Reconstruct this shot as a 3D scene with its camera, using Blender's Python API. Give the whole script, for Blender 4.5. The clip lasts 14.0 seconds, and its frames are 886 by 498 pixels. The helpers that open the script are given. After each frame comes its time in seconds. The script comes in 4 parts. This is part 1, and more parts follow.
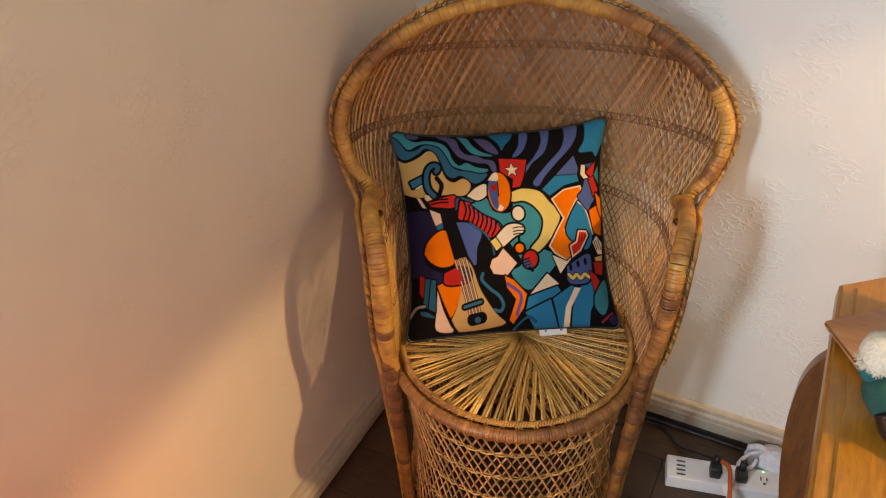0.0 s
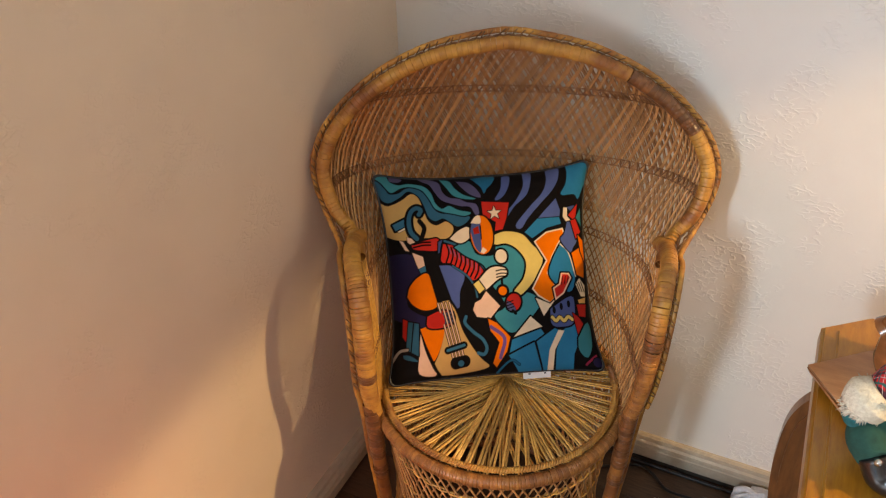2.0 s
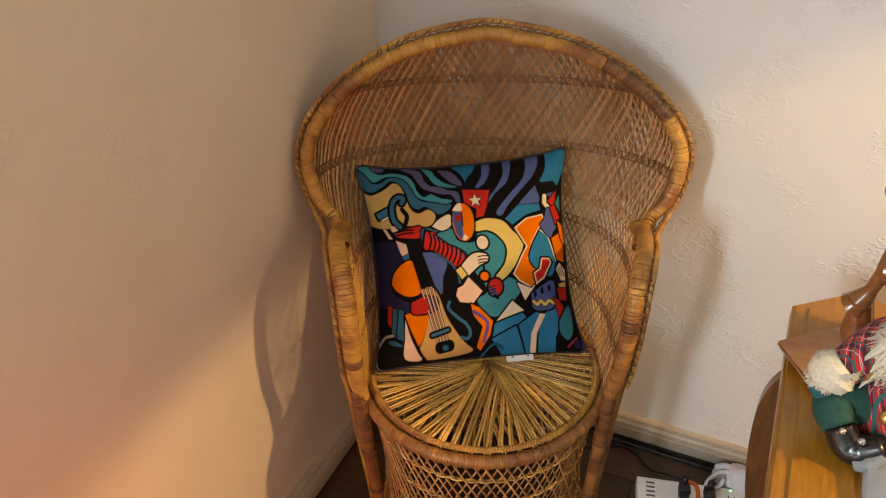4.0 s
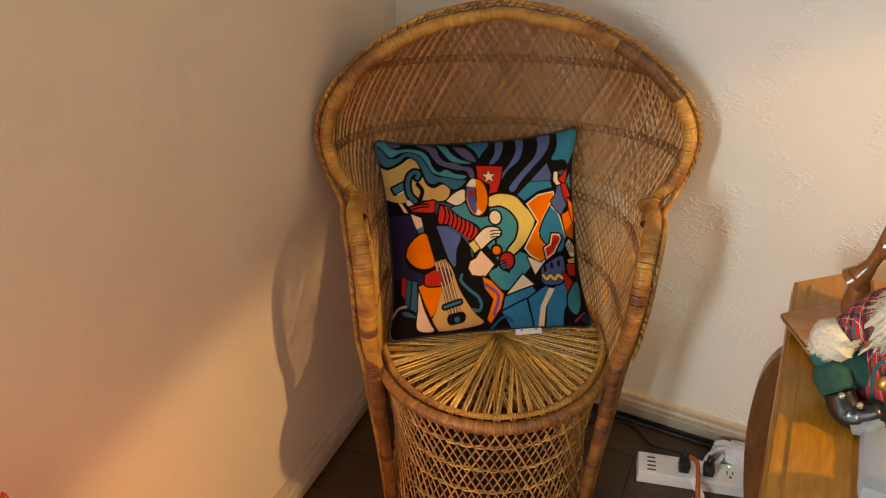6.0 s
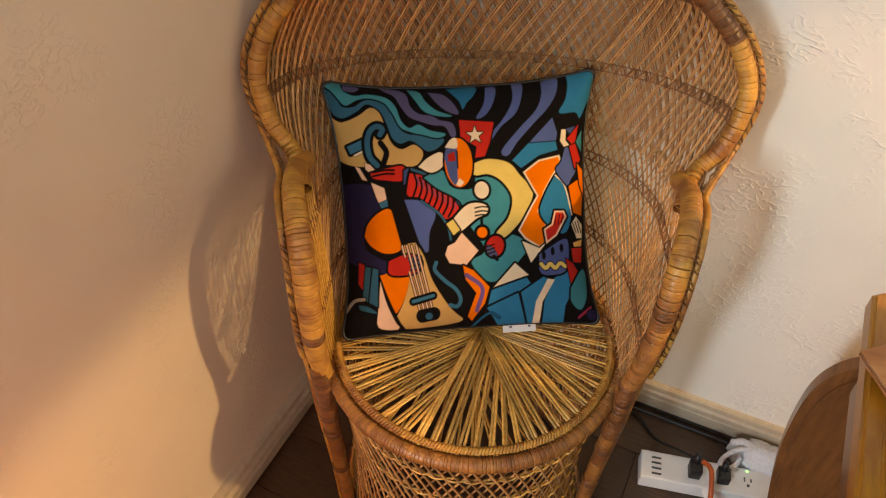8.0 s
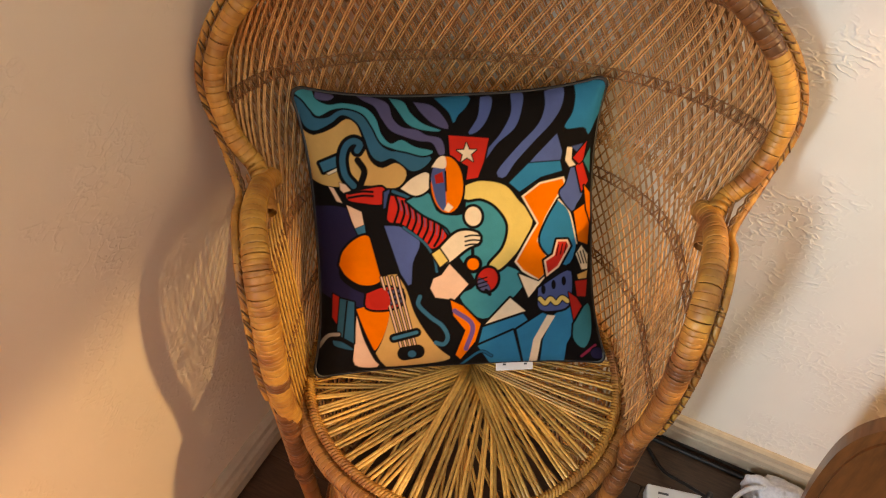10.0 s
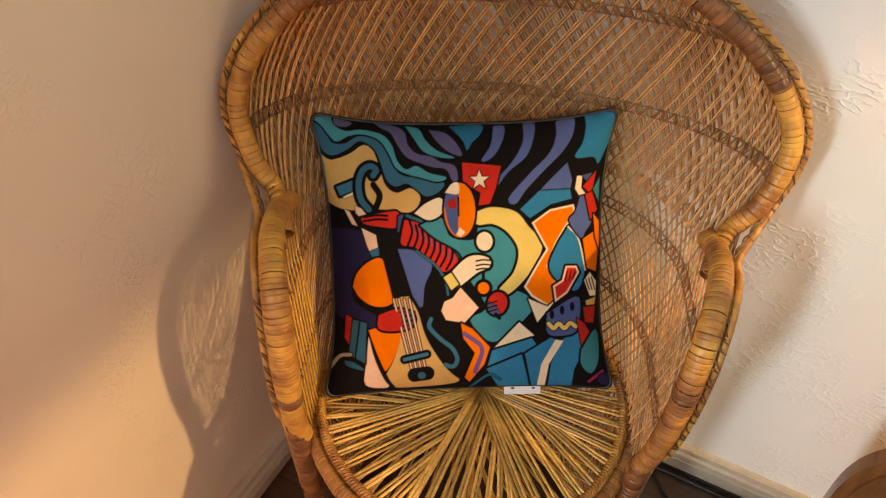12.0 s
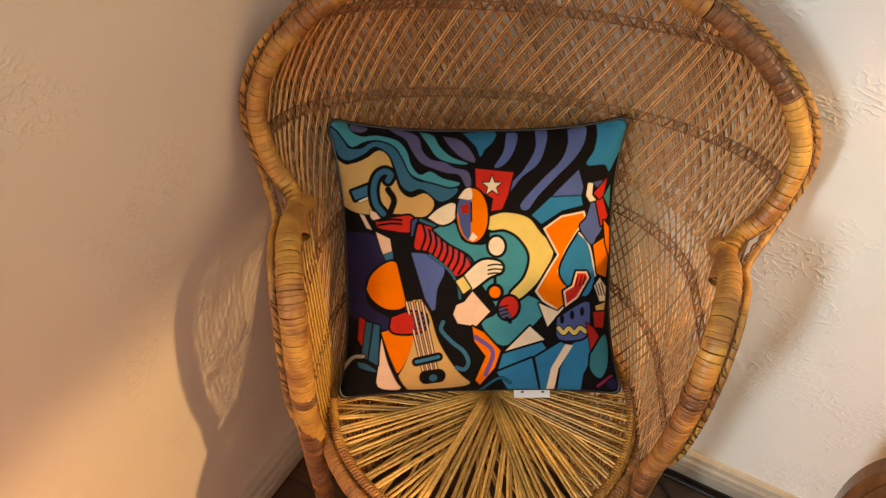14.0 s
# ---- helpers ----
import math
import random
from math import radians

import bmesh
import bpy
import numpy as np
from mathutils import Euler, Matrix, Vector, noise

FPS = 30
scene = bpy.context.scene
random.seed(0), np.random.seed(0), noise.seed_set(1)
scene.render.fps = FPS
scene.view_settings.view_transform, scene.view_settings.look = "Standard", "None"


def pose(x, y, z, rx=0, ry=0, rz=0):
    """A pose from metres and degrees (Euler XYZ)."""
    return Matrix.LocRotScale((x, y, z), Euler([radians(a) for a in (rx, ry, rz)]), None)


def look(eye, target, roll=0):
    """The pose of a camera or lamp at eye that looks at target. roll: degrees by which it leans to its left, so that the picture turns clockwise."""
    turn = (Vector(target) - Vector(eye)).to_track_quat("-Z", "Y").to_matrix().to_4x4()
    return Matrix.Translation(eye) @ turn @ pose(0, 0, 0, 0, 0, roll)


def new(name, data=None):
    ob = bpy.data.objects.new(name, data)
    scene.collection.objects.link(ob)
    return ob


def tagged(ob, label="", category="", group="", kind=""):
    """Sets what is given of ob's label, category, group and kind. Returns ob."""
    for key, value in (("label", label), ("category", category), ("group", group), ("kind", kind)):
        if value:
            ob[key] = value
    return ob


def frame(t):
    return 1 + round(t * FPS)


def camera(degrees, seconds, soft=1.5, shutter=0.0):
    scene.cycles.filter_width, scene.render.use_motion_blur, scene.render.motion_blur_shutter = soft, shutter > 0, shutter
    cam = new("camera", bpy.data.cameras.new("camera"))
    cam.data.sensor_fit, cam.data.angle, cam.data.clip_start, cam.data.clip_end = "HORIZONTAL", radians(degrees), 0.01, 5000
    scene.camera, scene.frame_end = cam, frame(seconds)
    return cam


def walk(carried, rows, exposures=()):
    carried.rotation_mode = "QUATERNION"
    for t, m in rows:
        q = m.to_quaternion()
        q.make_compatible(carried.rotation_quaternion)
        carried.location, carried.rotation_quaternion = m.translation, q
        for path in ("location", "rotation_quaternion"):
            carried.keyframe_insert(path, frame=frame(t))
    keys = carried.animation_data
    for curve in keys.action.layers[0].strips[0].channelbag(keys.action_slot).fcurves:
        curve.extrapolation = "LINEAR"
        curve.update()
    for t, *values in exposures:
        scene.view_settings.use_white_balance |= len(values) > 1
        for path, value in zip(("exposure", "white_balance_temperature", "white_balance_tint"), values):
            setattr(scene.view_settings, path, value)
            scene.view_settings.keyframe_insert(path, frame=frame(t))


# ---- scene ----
cam = camera(59.1, 14.0, soft=1.1)
METRES, EYE, TILT, LEAN, TURN = 0.90, 1.66, -36.5, 1.19, 26.64
ROWS = [
    (0.0, 0.0, 0.0, 0.0, 0.0, 0.0, -0.0),
    (0.5, 0.0023, 0.0026, 0.0109, -0.16, 0.92, 0.13),
    (1.0, 0.0032, 0.0009, 0.015, -0.48, 1.78, 0.16),
    (1.5, 0.0047, 0.0024, 0.0203, -0.89, 2.44, 0.15),
    (2.0, 0.0059, 0.0057, 0.018, -1.07, 2.57, 0.19),
    (4.5, 0.0236, -0.0647, -0.0153, -1.86, 1.61, 1.4),
    (5.0, 0.0171, -0.0966, -0.0427, -1.99, 0.86, 1.46),
    (5.5, 0.0151, -0.1035, -0.0627, -1.95, -0.08, 1.46),
    (6.0, -0.0157, -0.0904, -0.0449, -1.88, 1.55, 0.23),
    (6.5, -0.0174, -0.0895, -0.0443, -2.11, 0.69, 0.19),
    (7.0, -0.0171, -0.0605, -0.0374, -2.37, -1.01, 0.02),
    (7.5, 0.0056, 0.0708, 0.0204, -2.59, -3.51, -0.31),
    (8.0, 0.0308, 0.352, 0.1437, -2.74, -6.92, -1.25),
    (10.5, 0.0777, 0.5472, 0.2357, -1.73, -9.7, -2.48),
    (11.0, 0.0757, 0.5281, 0.2354, -1.37, -8.65, -2.72),
    (11.5, 0.075, 0.5164, 0.2321, -1.14, -7.94, -3.02),
    (12.0, 0.0743, 0.5122, 0.2292, -0.91, -7.48, -3.33),
    (12.5, 0.0693, 0.4977, 0.2236, -0.73, -7.22, -3.62),
    (13.0, 0.0648, 0.4889, 0.224, -0.46, -6.99, -3.85),
    (13.5, 0.0648, 0.49, 0.225, -0.32, -6.92, -3.91),
    (14.0, 0.0662, 0.4885, 0.2248, -0.26, -6.9, -3.89),
]
walk(cam, [(t, pose(0, 0, EYE, TILT, LEAN, TURN) @ pose(METRES * x, METRES * y, METRES * z, 90 + pitch, roll, yaw)) for t, x, y, z, yaw, pitch, roll in ROWS],
     [(0.0, 0.45, 7700, 8), (2.0, 0.42, 7900, 8), (4.5, 0.29, 8800, 8), (5.5, 0.24, 9300, 8), (7.0, 0.32, 9300, 8), (8.0, 0.50, 8800, 8), (10.5, 0.70, 8700, 8), (14.0, 0.74, 8700, 8)])
# ---- light ----
world = bpy.data.worlds.new("world")
scene.world = world
world.use_nodes = True
wbg = world.node_tree.nodes["Background"]
wbg.inputs[0].default_value = (0.75, 0.85, 1.0, 1)
wbg.inputs[1].default_value = 0.15


def lamp(name, kind, m, energy, colour, **more):
    data = bpy.data.lights.new(name, kind)
    data.energy, data.color = energy, colour
    if kind == "AREA":
        data.shape, data.size, data.size_y = "RECTANGLE", more["w"], more["h"]
    if kind == "SPOT":
        data.spot_size, data.spot_blend, data.shadow_soft_size = radians(more["cone"]), more["blend"], more["soft"]
    if kind == "POINT":
        data.shadow_soft_size = more["soft"]
    ob = new(name, data)
    ob.matrix_world = m
    return tagged(ob, kind="structure")


# tall shaded lamp beyond the table: the open lower cone and the glow of its shade; the window's daylight; the glowing ornament
lamp("lamp_bulb", "SPOT", look((1.90, 1.06, 2.11), (1.899, 1.06, 0.5)), 145, (1.0, 0.69, 0.36), cone=127.4, blend=0.08, soft=0.05)
lamp("lamp_shade_glow", "POINT", pose(1.90, 1.06, 2.02), 10, (1.0, 0.72, 0.46), soft=0.10)
lamp("window_light", "AREA", look((-0.862, -1.5, 1.45), (3.0, -1.5, 1.40)), 150, (0.55, 0.74, 1.0), w=1.0, h=1.1)
# unseen warm fill below the ceiling, added to brighten the room a little
lamp("ceiling_fill", "AREA", look((1.2, -0.6, 2.38), (1.2, -0.6, 0)), 2.0, (1.0, 0.80, 0.62), w=0.9, h=0.9)
lamp("ornament_glow", "POINT", pose(-0.60, 0.18, 0.48), 4.9, (1.0, 0.19, 0.015), soft=0.12)


# ---- materials ----
def lin(r, g, b):
    f = lambda v: (v / 255 / 12.92) if v < 10.3 else ((v / 255 + 0.055) / 1.055) ** 2.4
    return (f(r), f(g), f(b), 1)


def mixer(nt, a, b, fac):
    m = nt.nodes.new("ShaderNodeMix")
    m.data_type = "RGBA"
    for sock, v in ((m.inputs[0], fac), (m.inputs[6], a), (m.inputs[7], b)):
        if isinstance(v, bpy.types.NodeSocket):
            nt.links.new(v, sock)
        else:
            sock.default_value = v
    return m.outputs[2]


def noise_of(nt, scale, detail=4.0, rough=0.6, stretch=(1, 1, 1), coord="Object"):
    tc, mp, n = nt.nodes.new("ShaderNodeTexCoord"), nt.nodes.new("ShaderNodeMapping"), nt.nodes.new("ShaderNodeTexNoise")
    mp.inputs["Scale"].default_value = stretch
    n.inputs["Scale"].default_value, n.inputs["Detail"].default_value, n.inputs["Roughness"].default_value = scale, detail, rough
    nt.links.new(tc.outputs[coord], mp.inputs[0])
    nt.links.new(mp.outputs[0], n.inputs["Vector"])
    return n.outputs["Fac"]


def ramp(nt, fac, lo, hi, a=(0, 0, 0, 1), b=(1, 1, 1, 1)):
    r = nt.nodes.new("ShaderNodeValToRGB")
    r.color_ramp.elements[0].position, r.color_ramp.elements[1].position = lo, hi
    r.color_ramp.elements[0].color, r.color_ramp.elements[1].color = a, b
    nt.links.new(fac, r.inputs[0])
    return r.outputs[0]


def bump(nt, height, strength, distance):
    b = nt.nodes.new("ShaderNodeBump")
    b.inputs["Strength"].default_value, b.inputs["Distance"].default_value = strength, distance
    nt.links.new(height, b.inputs["Height"])
    return b.outputs[0]


def material(name, base, dark=None, scale=40, stretch=(1, 1, 1), rough=0.6, relief=0.3, depth=0.001, big=6, metal=0.0, island=0.0, piece=0.0, fine=4.0, coat=0.0, sheen=0.0, blot=None):
    """A surface with fine grain, larger stains, and a shade of its own for each island or piece."""
    mat = bpy.data.materials.new(name)
    mat.use_nodes = True
    nt = mat.node_tree
    bs = nt.nodes["Principled BSDF"]
    dark = dark or tuple(c * 0.6 for c in base[:3]) + (1,)
    grain = noise_of(nt, scale, fine, 0.65, stretch)
    col = mixer(nt, dark, base, ramp(nt, grain, 0.3, 0.68))
    stain = noise_of(nt, big, 3)
    col = mixer(nt, col, blot or tuple(c * 0.72 for c in base[:3]) + (1,), ramp(nt, stain, 0.45, 0.62 if blot else 0.85))
    if island or piece:
        info = nt.nodes.new("ShaderNodeNewGeometry" if island else "ShaderNodeObjectInfo")
        rnd = info.outputs["Random Per Island" if island else "Random"]
        hsv = nt.nodes.new("ShaderNodeHueSaturation")
        mr = nt.nodes.new("ShaderNodeMapRange")
        k = island or piece
        mr.inputs["To Min"].default_value, mr.inputs["To Max"].default_value = 1 - k, 1 + k * 0.7
        nt.links.new(rnd, mr.inputs[0])
        nt.links.new(mr.outputs[0], hsv.inputs["Value"])
        nt.links.new(col, hsv.inputs["Color"])
        col = hsv.outputs[0]
    nt.links.new(col, bs.inputs["Base Color"])
    bs.inputs["Roughness"].default_value, bs.inputs["Metallic"].default_value = rough, metal
    bs.inputs["Coat Weight"].default_value = coat
    bs.inputs["Coat Roughness"].default_value = 0.25
    bs.inputs["Sheen Weight"].default_value = sheen
    if relief:
        nt.links.new(bump(nt, grain, relief, depth), bs.inputs["Normal"])
    return mat


def wall_material(name, base, strength=0.55, lo=0.47, hi=0.62):
    """Painted plaster with scattered trowel scratches and small lumps."""
    mat = bpy.data.materials.new(name)
    mat.use_nodes = True
    nt = mat.node_tree
    bs = nt.nodes["Principled BSDF"]
    tone = noise_of(nt, 2.5, 4)
    col = mixer(nt, base, tuple(c * 0.90 for c in base[:3]) + (1,), ramp(nt, tone, 0.35, 0.75))
    nt.links.new(col, bs.inputs["Base Color"])
    bs.inputs["Roughness"].default_value = 0.55
    patch = ramp(nt, noise_of(nt, 6.5, 3), lo, hi)
    line = nt.nodes.new("ShaderNodeMath")
    line.operation = "SUBTRACT"
    nt.links.new(noise_of(nt, 46, 1.5, 0.5, (1.0, 1.0, 1.7)), line.inputs[0])
    line.inputs[1].default_value = 0.5
    size = nt.nodes.new("ShaderNodeMath")
    size.operation = "ABSOLUTE"
    nt.links.new(line.outputs[0], size.inputs[0])
    ridge = ramp(nt, size.outputs[0], 0.010, 0.075, (1, 1, 1, 1), (0, 0, 0, 1))
    mul = nt.nodes.new("ShaderNodeMath")
    mul.operation = "MULTIPLY"
    nt.links.new(patch, mul.inputs[0])
    nt.links.new(ridge, mul.inputs[1])
    add = nt.nodes.new("ShaderNodeMath")
    add.operation = "MULTIPLY_ADD"
    nt.links.new(noise_of(nt, 90, 4), add.inputs[0])
    add.inputs[1].default_value = 0.10
    nt.links.new(mul.outputs[0], add.inputs[2])
    nt.links.new(bump(nt, add.outputs[0], strength, 0.0055), bs.inputs["Normal"])
    return mat


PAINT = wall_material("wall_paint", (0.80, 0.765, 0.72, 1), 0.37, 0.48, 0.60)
# same cream paint; weaker, warmer light on the left wall put into its colour
PAINT_LEFT_DIM = wall_material("wall_paint_smooth_dim", (0.74, 0.65, 0.545, 1), 0.28, 0.52, 0.70)
# made-up dark tan for the unseen walls, to cut the bounced light
PAINT_UNSEEN = wall_material("unseen_wall_tan", (0.34, 0.26, 0.19, 1), 0.4)
CEIL = material("ceiling_paint", (0.78, 0.77, 0.75, 1), scale=30, rough=0.8)
TRIM = material("trim_paint", (0.47, 0.40, 0.31, 1), (0.38, 0.315, 0.24, 1), 60, rough=0.4, relief=0.1)
# very dark brown for the strip below the boards and the floor bed
DARK_BASE = material("dark_brown_base", (0.05, 0.038, 0.03, 1), scale=50, rough=0.5)
PLANK = material("floor_wood", (0.098, 0.056, 0.034, 1), (0.04, 0.020, 0.012, 1), 22, (1, 9, 1), 0.42, 0.25, 0.0006, 3, piece=0.25)
# one cane: light put into the front and seat tones, shade into the rear
CANE_LIT = material("lit_cane", (0.72, 0.40, 0.16, 1), (0.46, 0.22, 0.075, 1), 90, (1, 1, 1), 0.42, 0.2, 0.0005, 9, island=0.40, coat=0.15)
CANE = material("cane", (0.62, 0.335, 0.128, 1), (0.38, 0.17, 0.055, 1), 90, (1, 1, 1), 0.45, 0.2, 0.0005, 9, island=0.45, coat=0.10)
CANE_SHADED = material("shaded_rear_cane", (0.58, 0.30, 0.125, 1), (0.38, 0.175, 0.065, 1), 90, (1, 1, 1), 0.55, 0.2, 0.0005, 9, island=0.35)
CANE_GOLD_LIT = material("golden_lit_cane", (0.82, 0.485, 0.135, 1), (0.54, 0.265, 0.06, 1), 90, (1, 1, 1), 0.38, 0.2, 0.0005, 9, island=0.40, coat=0.25)
WRAP = material("rattan_wrap", (0.62, 0.335, 0.070, 1), (0.42, 0.18, 0.036, 1), 30, (1, 1, 1), 0.50, 0.5, 0.0010, 11, island=0.13, coat=0.10, blot=(0.27, 0.10, 0.028, 1))
WRAP_RED = material("rattan_wrap_red", (0.44, 0.19, 0.046, 1), (0.25, 0.09, 0.024, 1), 40, (1, 1, 1), 0.42, 0.4, 0.0009, 12, island=0.22, coat=0.25, blot=(0.22, 0.078, 0.024, 1))
WRAP_DARK = material("rattan_wrap_dark", (0.27, 0.105, 0.034, 1), (0.12, 0.042, 0.014, 1), 60, (1, 1, 1), 0.36, 0.35, 0.0008, 14, island=0.40, coat=0.35)
BRAID = material("rattan_braid", (0.28, 0.135, 0.048, 1), (0.13, 0.055, 0.02, 1), 70, (1, 1, 1), 0.5, 0.3, 0.0008, 12, island=0.45)
PITH = material("twined_reed", (0.36, 0.16, 0.058, 1), (0.20, 0.08, 0.028, 1), 90, rough=0.55, island=0.35)
OAK = material("table_wood", (0.42, 0.185, 0.018, 1), (0.26, 0.095, 0.009, 1), 16, (6, 1, 1), 0.36, 0.12, 0.0004, 4, fine=6, coat=0.25)
OAK_DARK = material("panel_wood", (0.24, 0.092, 0.028, 1), (0.11, 0.042, 0.014, 1), 14, (6, 1, 1), 0.32, 0.12, 0.0004, 5, fine=6, coat=0.4)
CARVED = material("carved_wood", (0.30, 0.115, 0.04, 1), (0.17, 0.06, 0.02, 1), 12, (1, 1, 5), 0.2, 0.08, 0.0004, 6, coat=0.7)
BASEWOOD = material("plinth_wood", (0.62, 0.31, 0.14, 1), (0.46, 0.20, 0.08, 1), 18, (1, 4, 1), 0.4, 0.2, 0.001, 8)
PLASTIC = material("white_plastic", (0.80, 0.80, 0.80, 1), (0.74, 0.74, 0.74, 1), 20, rough=0.3, relief=0)
BLACK = material("black_rubber", (0.018, 0.017, 0.018, 1), scale=40, rough=0.45, relief=0.05)
ORANGE = material("orange_cable", (0.55, 0.10, 0.02, 1), scale=40, rough=0.4, relief=0.05)
PAPER = material("paper_tag", (0.76, 0.74, 0.72, 1), (0.68, 0.66, 0.64, 1), 30, rough=0.7, relief=0.05)
INK = material("grey_ink", (0.10, 0.10, 0.11, 1), scale=20, rough=0.7, relief=0)
INK_PALE = material("grey_rubber", (0.26, 0.27, 0.27, 1), scale=60, rough=0.6, relief=0.2)
LACE = material("white_lace", (0.75, 0.75, 0.78, 1), (0.55, 0.55, 0.60, 1), 120, rough=0.8, relief=0.6, depth=0.002)
FUR = material("white_fur", (0.74, 0.68, 0.54, 1), (0.55, 0.48, 0.36, 1), 160, rough=0.95, relief=0.8, depth=0.004)
GREENCLOTH = material("green_felt", (0.012, 0.075, 0.055, 1), (0.006, 0.04, 0.03, 1), 90, rough=0.9, relief=0.3)
TEALCLOTH = material("teal_felt", (0.010, 0.13, 0.14, 1), scale=90, rough=0.9, relief=0.3)
SKIN = material("doll_face", (0.62, 0.30, 0.20, 1), scale=20, rough=0.5, relief=0)
SHINYBLACK = material("black_patent", (0.012, 0.011, 0.012, 1), scale=30, rough=0.24, relief=0.1, coat=0.4)
CHROME = material("chrome", (0.8, 0.8, 0.8, 1), scale=30, rough=0.12, relief=0, metal=1.0)
GOLD = material("gold_trim", (0.75, 0.48, 0.14, 1), scale=60, rough=0.3, relief=0.1, metal=0.8)
MAT_BASE = material("mat_black", (0.02, 0.02, 0.024, 1), scale=200, rough=0.95, relief=0.5)
DOTS = [material("felt_" + n, c, scale=160, rough=0.95, relief=0.5) for n, c in (("green", (0.03, 0.10, 0.07, 1)), ("red", (0.42, 0.03, 0.035, 1)), ("navy", (0.03, 0.035, 0.09, 1)), ("orange", (0.55, 0.11, 0.03, 1)))]


def tartan_material():
    """Red tartan cloth with dark green and pale lines."""
    mat = bpy.data.materials.new("tartan")
    mat.use_nodes = True
    nt = mat.node_tree
    bs = nt.nodes["Principled BSDF"]
    tc = nt.nodes.new("ShaderNodeTexCoord")
    rot = nt.nodes.new("ShaderNodeMapping")
    rot.inputs["Rotation"].default_value = (0.5, 0.4, 0.6)
    nt.links.new(tc.outputs["Object"], rot.inputs[0])
    col = (0.55, 0.014, 0.016, 1)
    for axis, freq, phase, width, tint in (("X", 30, 0.0, 0.86, (0.07, 0.012, 0.02, 1)), ("Y", 30, 0.3, 0.86, (0.07, 0.012, 0.02, 1)), ("X", 30, 1.0, 0.994, (0.55, 0.55, 0.50, 1)), ("Y", 30, 1.3, 0.994, (0.35, 0.55, 0.55, 1)), ("X", 30, 2.2, 0.96, (0.02, 0.10, 0.09, 1)), ("Y", 30, 2.5, 0.96, (0.02, 0.10, 0.09, 1))):
        w = nt.nodes.new("ShaderNodeTexWave")
        w.bands_direction = axis
        w.inputs["Scale"].default_value, w.inputs["Phase Offset"].default_value = freq / 1.6, phase * 2
        w.inputs["Distortion"].default_value = 0.3
        nt.links.new(rot.outputs[0], w.inputs["Vector"])
        col = mixer(nt, col, tint, ramp(nt, w.outputs["Fac"], width, min(0.999, width + 0.01)))
    nt.links.new(col, bs.inputs["Base Color"])
    bs.inputs["Roughness"].default_value = 0.85
    nt.links.new(bump(nt, noise_of(nt, 300, 2), 0.4, 0.001), bs.inputs["Normal"])
    return mat


TARTAN = tartan_material()


def print_material():
    """Woven cotton that carries the cushion's printed colours."""
    mat = bpy.data.materials.new("printed_cotton")
    mat.use_nodes = True
    nt = mat.node_tree
    bs = nt.nodes["Principled BSDF"]
    at = nt.nodes.new("ShaderNodeAttribute")
    at.attribute_name = "print"
    fade = noise_of(nt, 16, 7, 0.7)
    hsv = nt.nodes.new("ShaderNodeHueSaturation")
    nt.links.new(at.outputs["Color"], hsv.inputs["Color"])
    mr = nt.nodes.new("ShaderNodeMapRange")
    mr.inputs["To Min"].default_value, mr.inputs["To Max"].default_value = 0.70, 1.24
    nt.links.new(fade, mr.inputs[0])
    nt.links.new(mr.outputs[0], hsv.inputs["Value"])
    nt.links.new(hsv.outputs[0], bs.inputs["Base Color"])
    bs.inputs["Roughness"].default_value = 0.9
    bs.inputs["Specular IOR Level"].default_value = 0.15
    nt.links.new(bump(nt, noise_of(nt, 700, 2), 0.35, 0.0008), bs.inputs["Normal"])
    return mat


PRINT = print_material()


def clear_material(name, tint, rough=0.25, clear=0.85):
    mat = bpy.data.materials.new(name)
    mat.use_nodes = True
    bs = mat.node_tree.nodes["Principled BSDF"]
    bs.inputs["Base Color"].default_value = tint
    bs.inputs["Transmission Weight"].default_value = clear
    bs.inputs["Roughness"].default_value = rough
    bs.inputs["IOR"].default_value = 1.25
    mat.node_tree.links.new(bump(mat.node_tree, noise_of(mat.node_tree, 30, 4), 0.5, 0.004), bs.inputs["Normal"])
    return mat


CLEAR = clear_material("cloudy_plastic", (0.66, 0.74, 0.86, 1), 0.38, 0.72)
GLASS = clear_material("table_glass", (0.75, 0.82, 0.80, 1), 0.05)


def glow_material(name, colour, strength):
    mat = bpy.data.materials.new(name)
    mat.use_nodes = True
    bs = mat.node_tree.nodes["Principled BSDF"]
    bs.inputs["Base Color"].default_value = (0.5, 0.08, 0.01, 1)
    bs.inputs["Roughness"].default_value = 0.2
    bs.inputs["Emission Color"].default_value = colour
    v = ramp(mat.node_tree, noise_of(mat.node_tree, 45, 3), 0.42, 0.62, (0.02, 0.002, 0, 1), colour)
    mat.node_tree.links.new(v, bs.inputs["Emission Color"])
    bs.inputs["Emission Strength"].default_value = strength
    return mat


EMBER = glow_material("lit_amber", (1.0, 0.17, 0.012, 1), 1.1)


# ---- mesh helpers ----
def part(name, bm, mat, parent=None, label="", smooth=False, m=None):
    me = bpy.data.meshes.new(name)
    bm.to_mesh(me)
    bm.free()
    for q in (mat if isinstance(mat, (list, tuple)) else [mat]):
        me.materials.append(q)
    if smooth:
        me.polygons.foreach_set("use_smooth", [True] * len(me.polygons))
    ob = new(name, me)
    if parent:
        ob.parent = parent
    if m is not None:
        ob.matrix_basis = m
    return tagged(ob, label) if label else ob


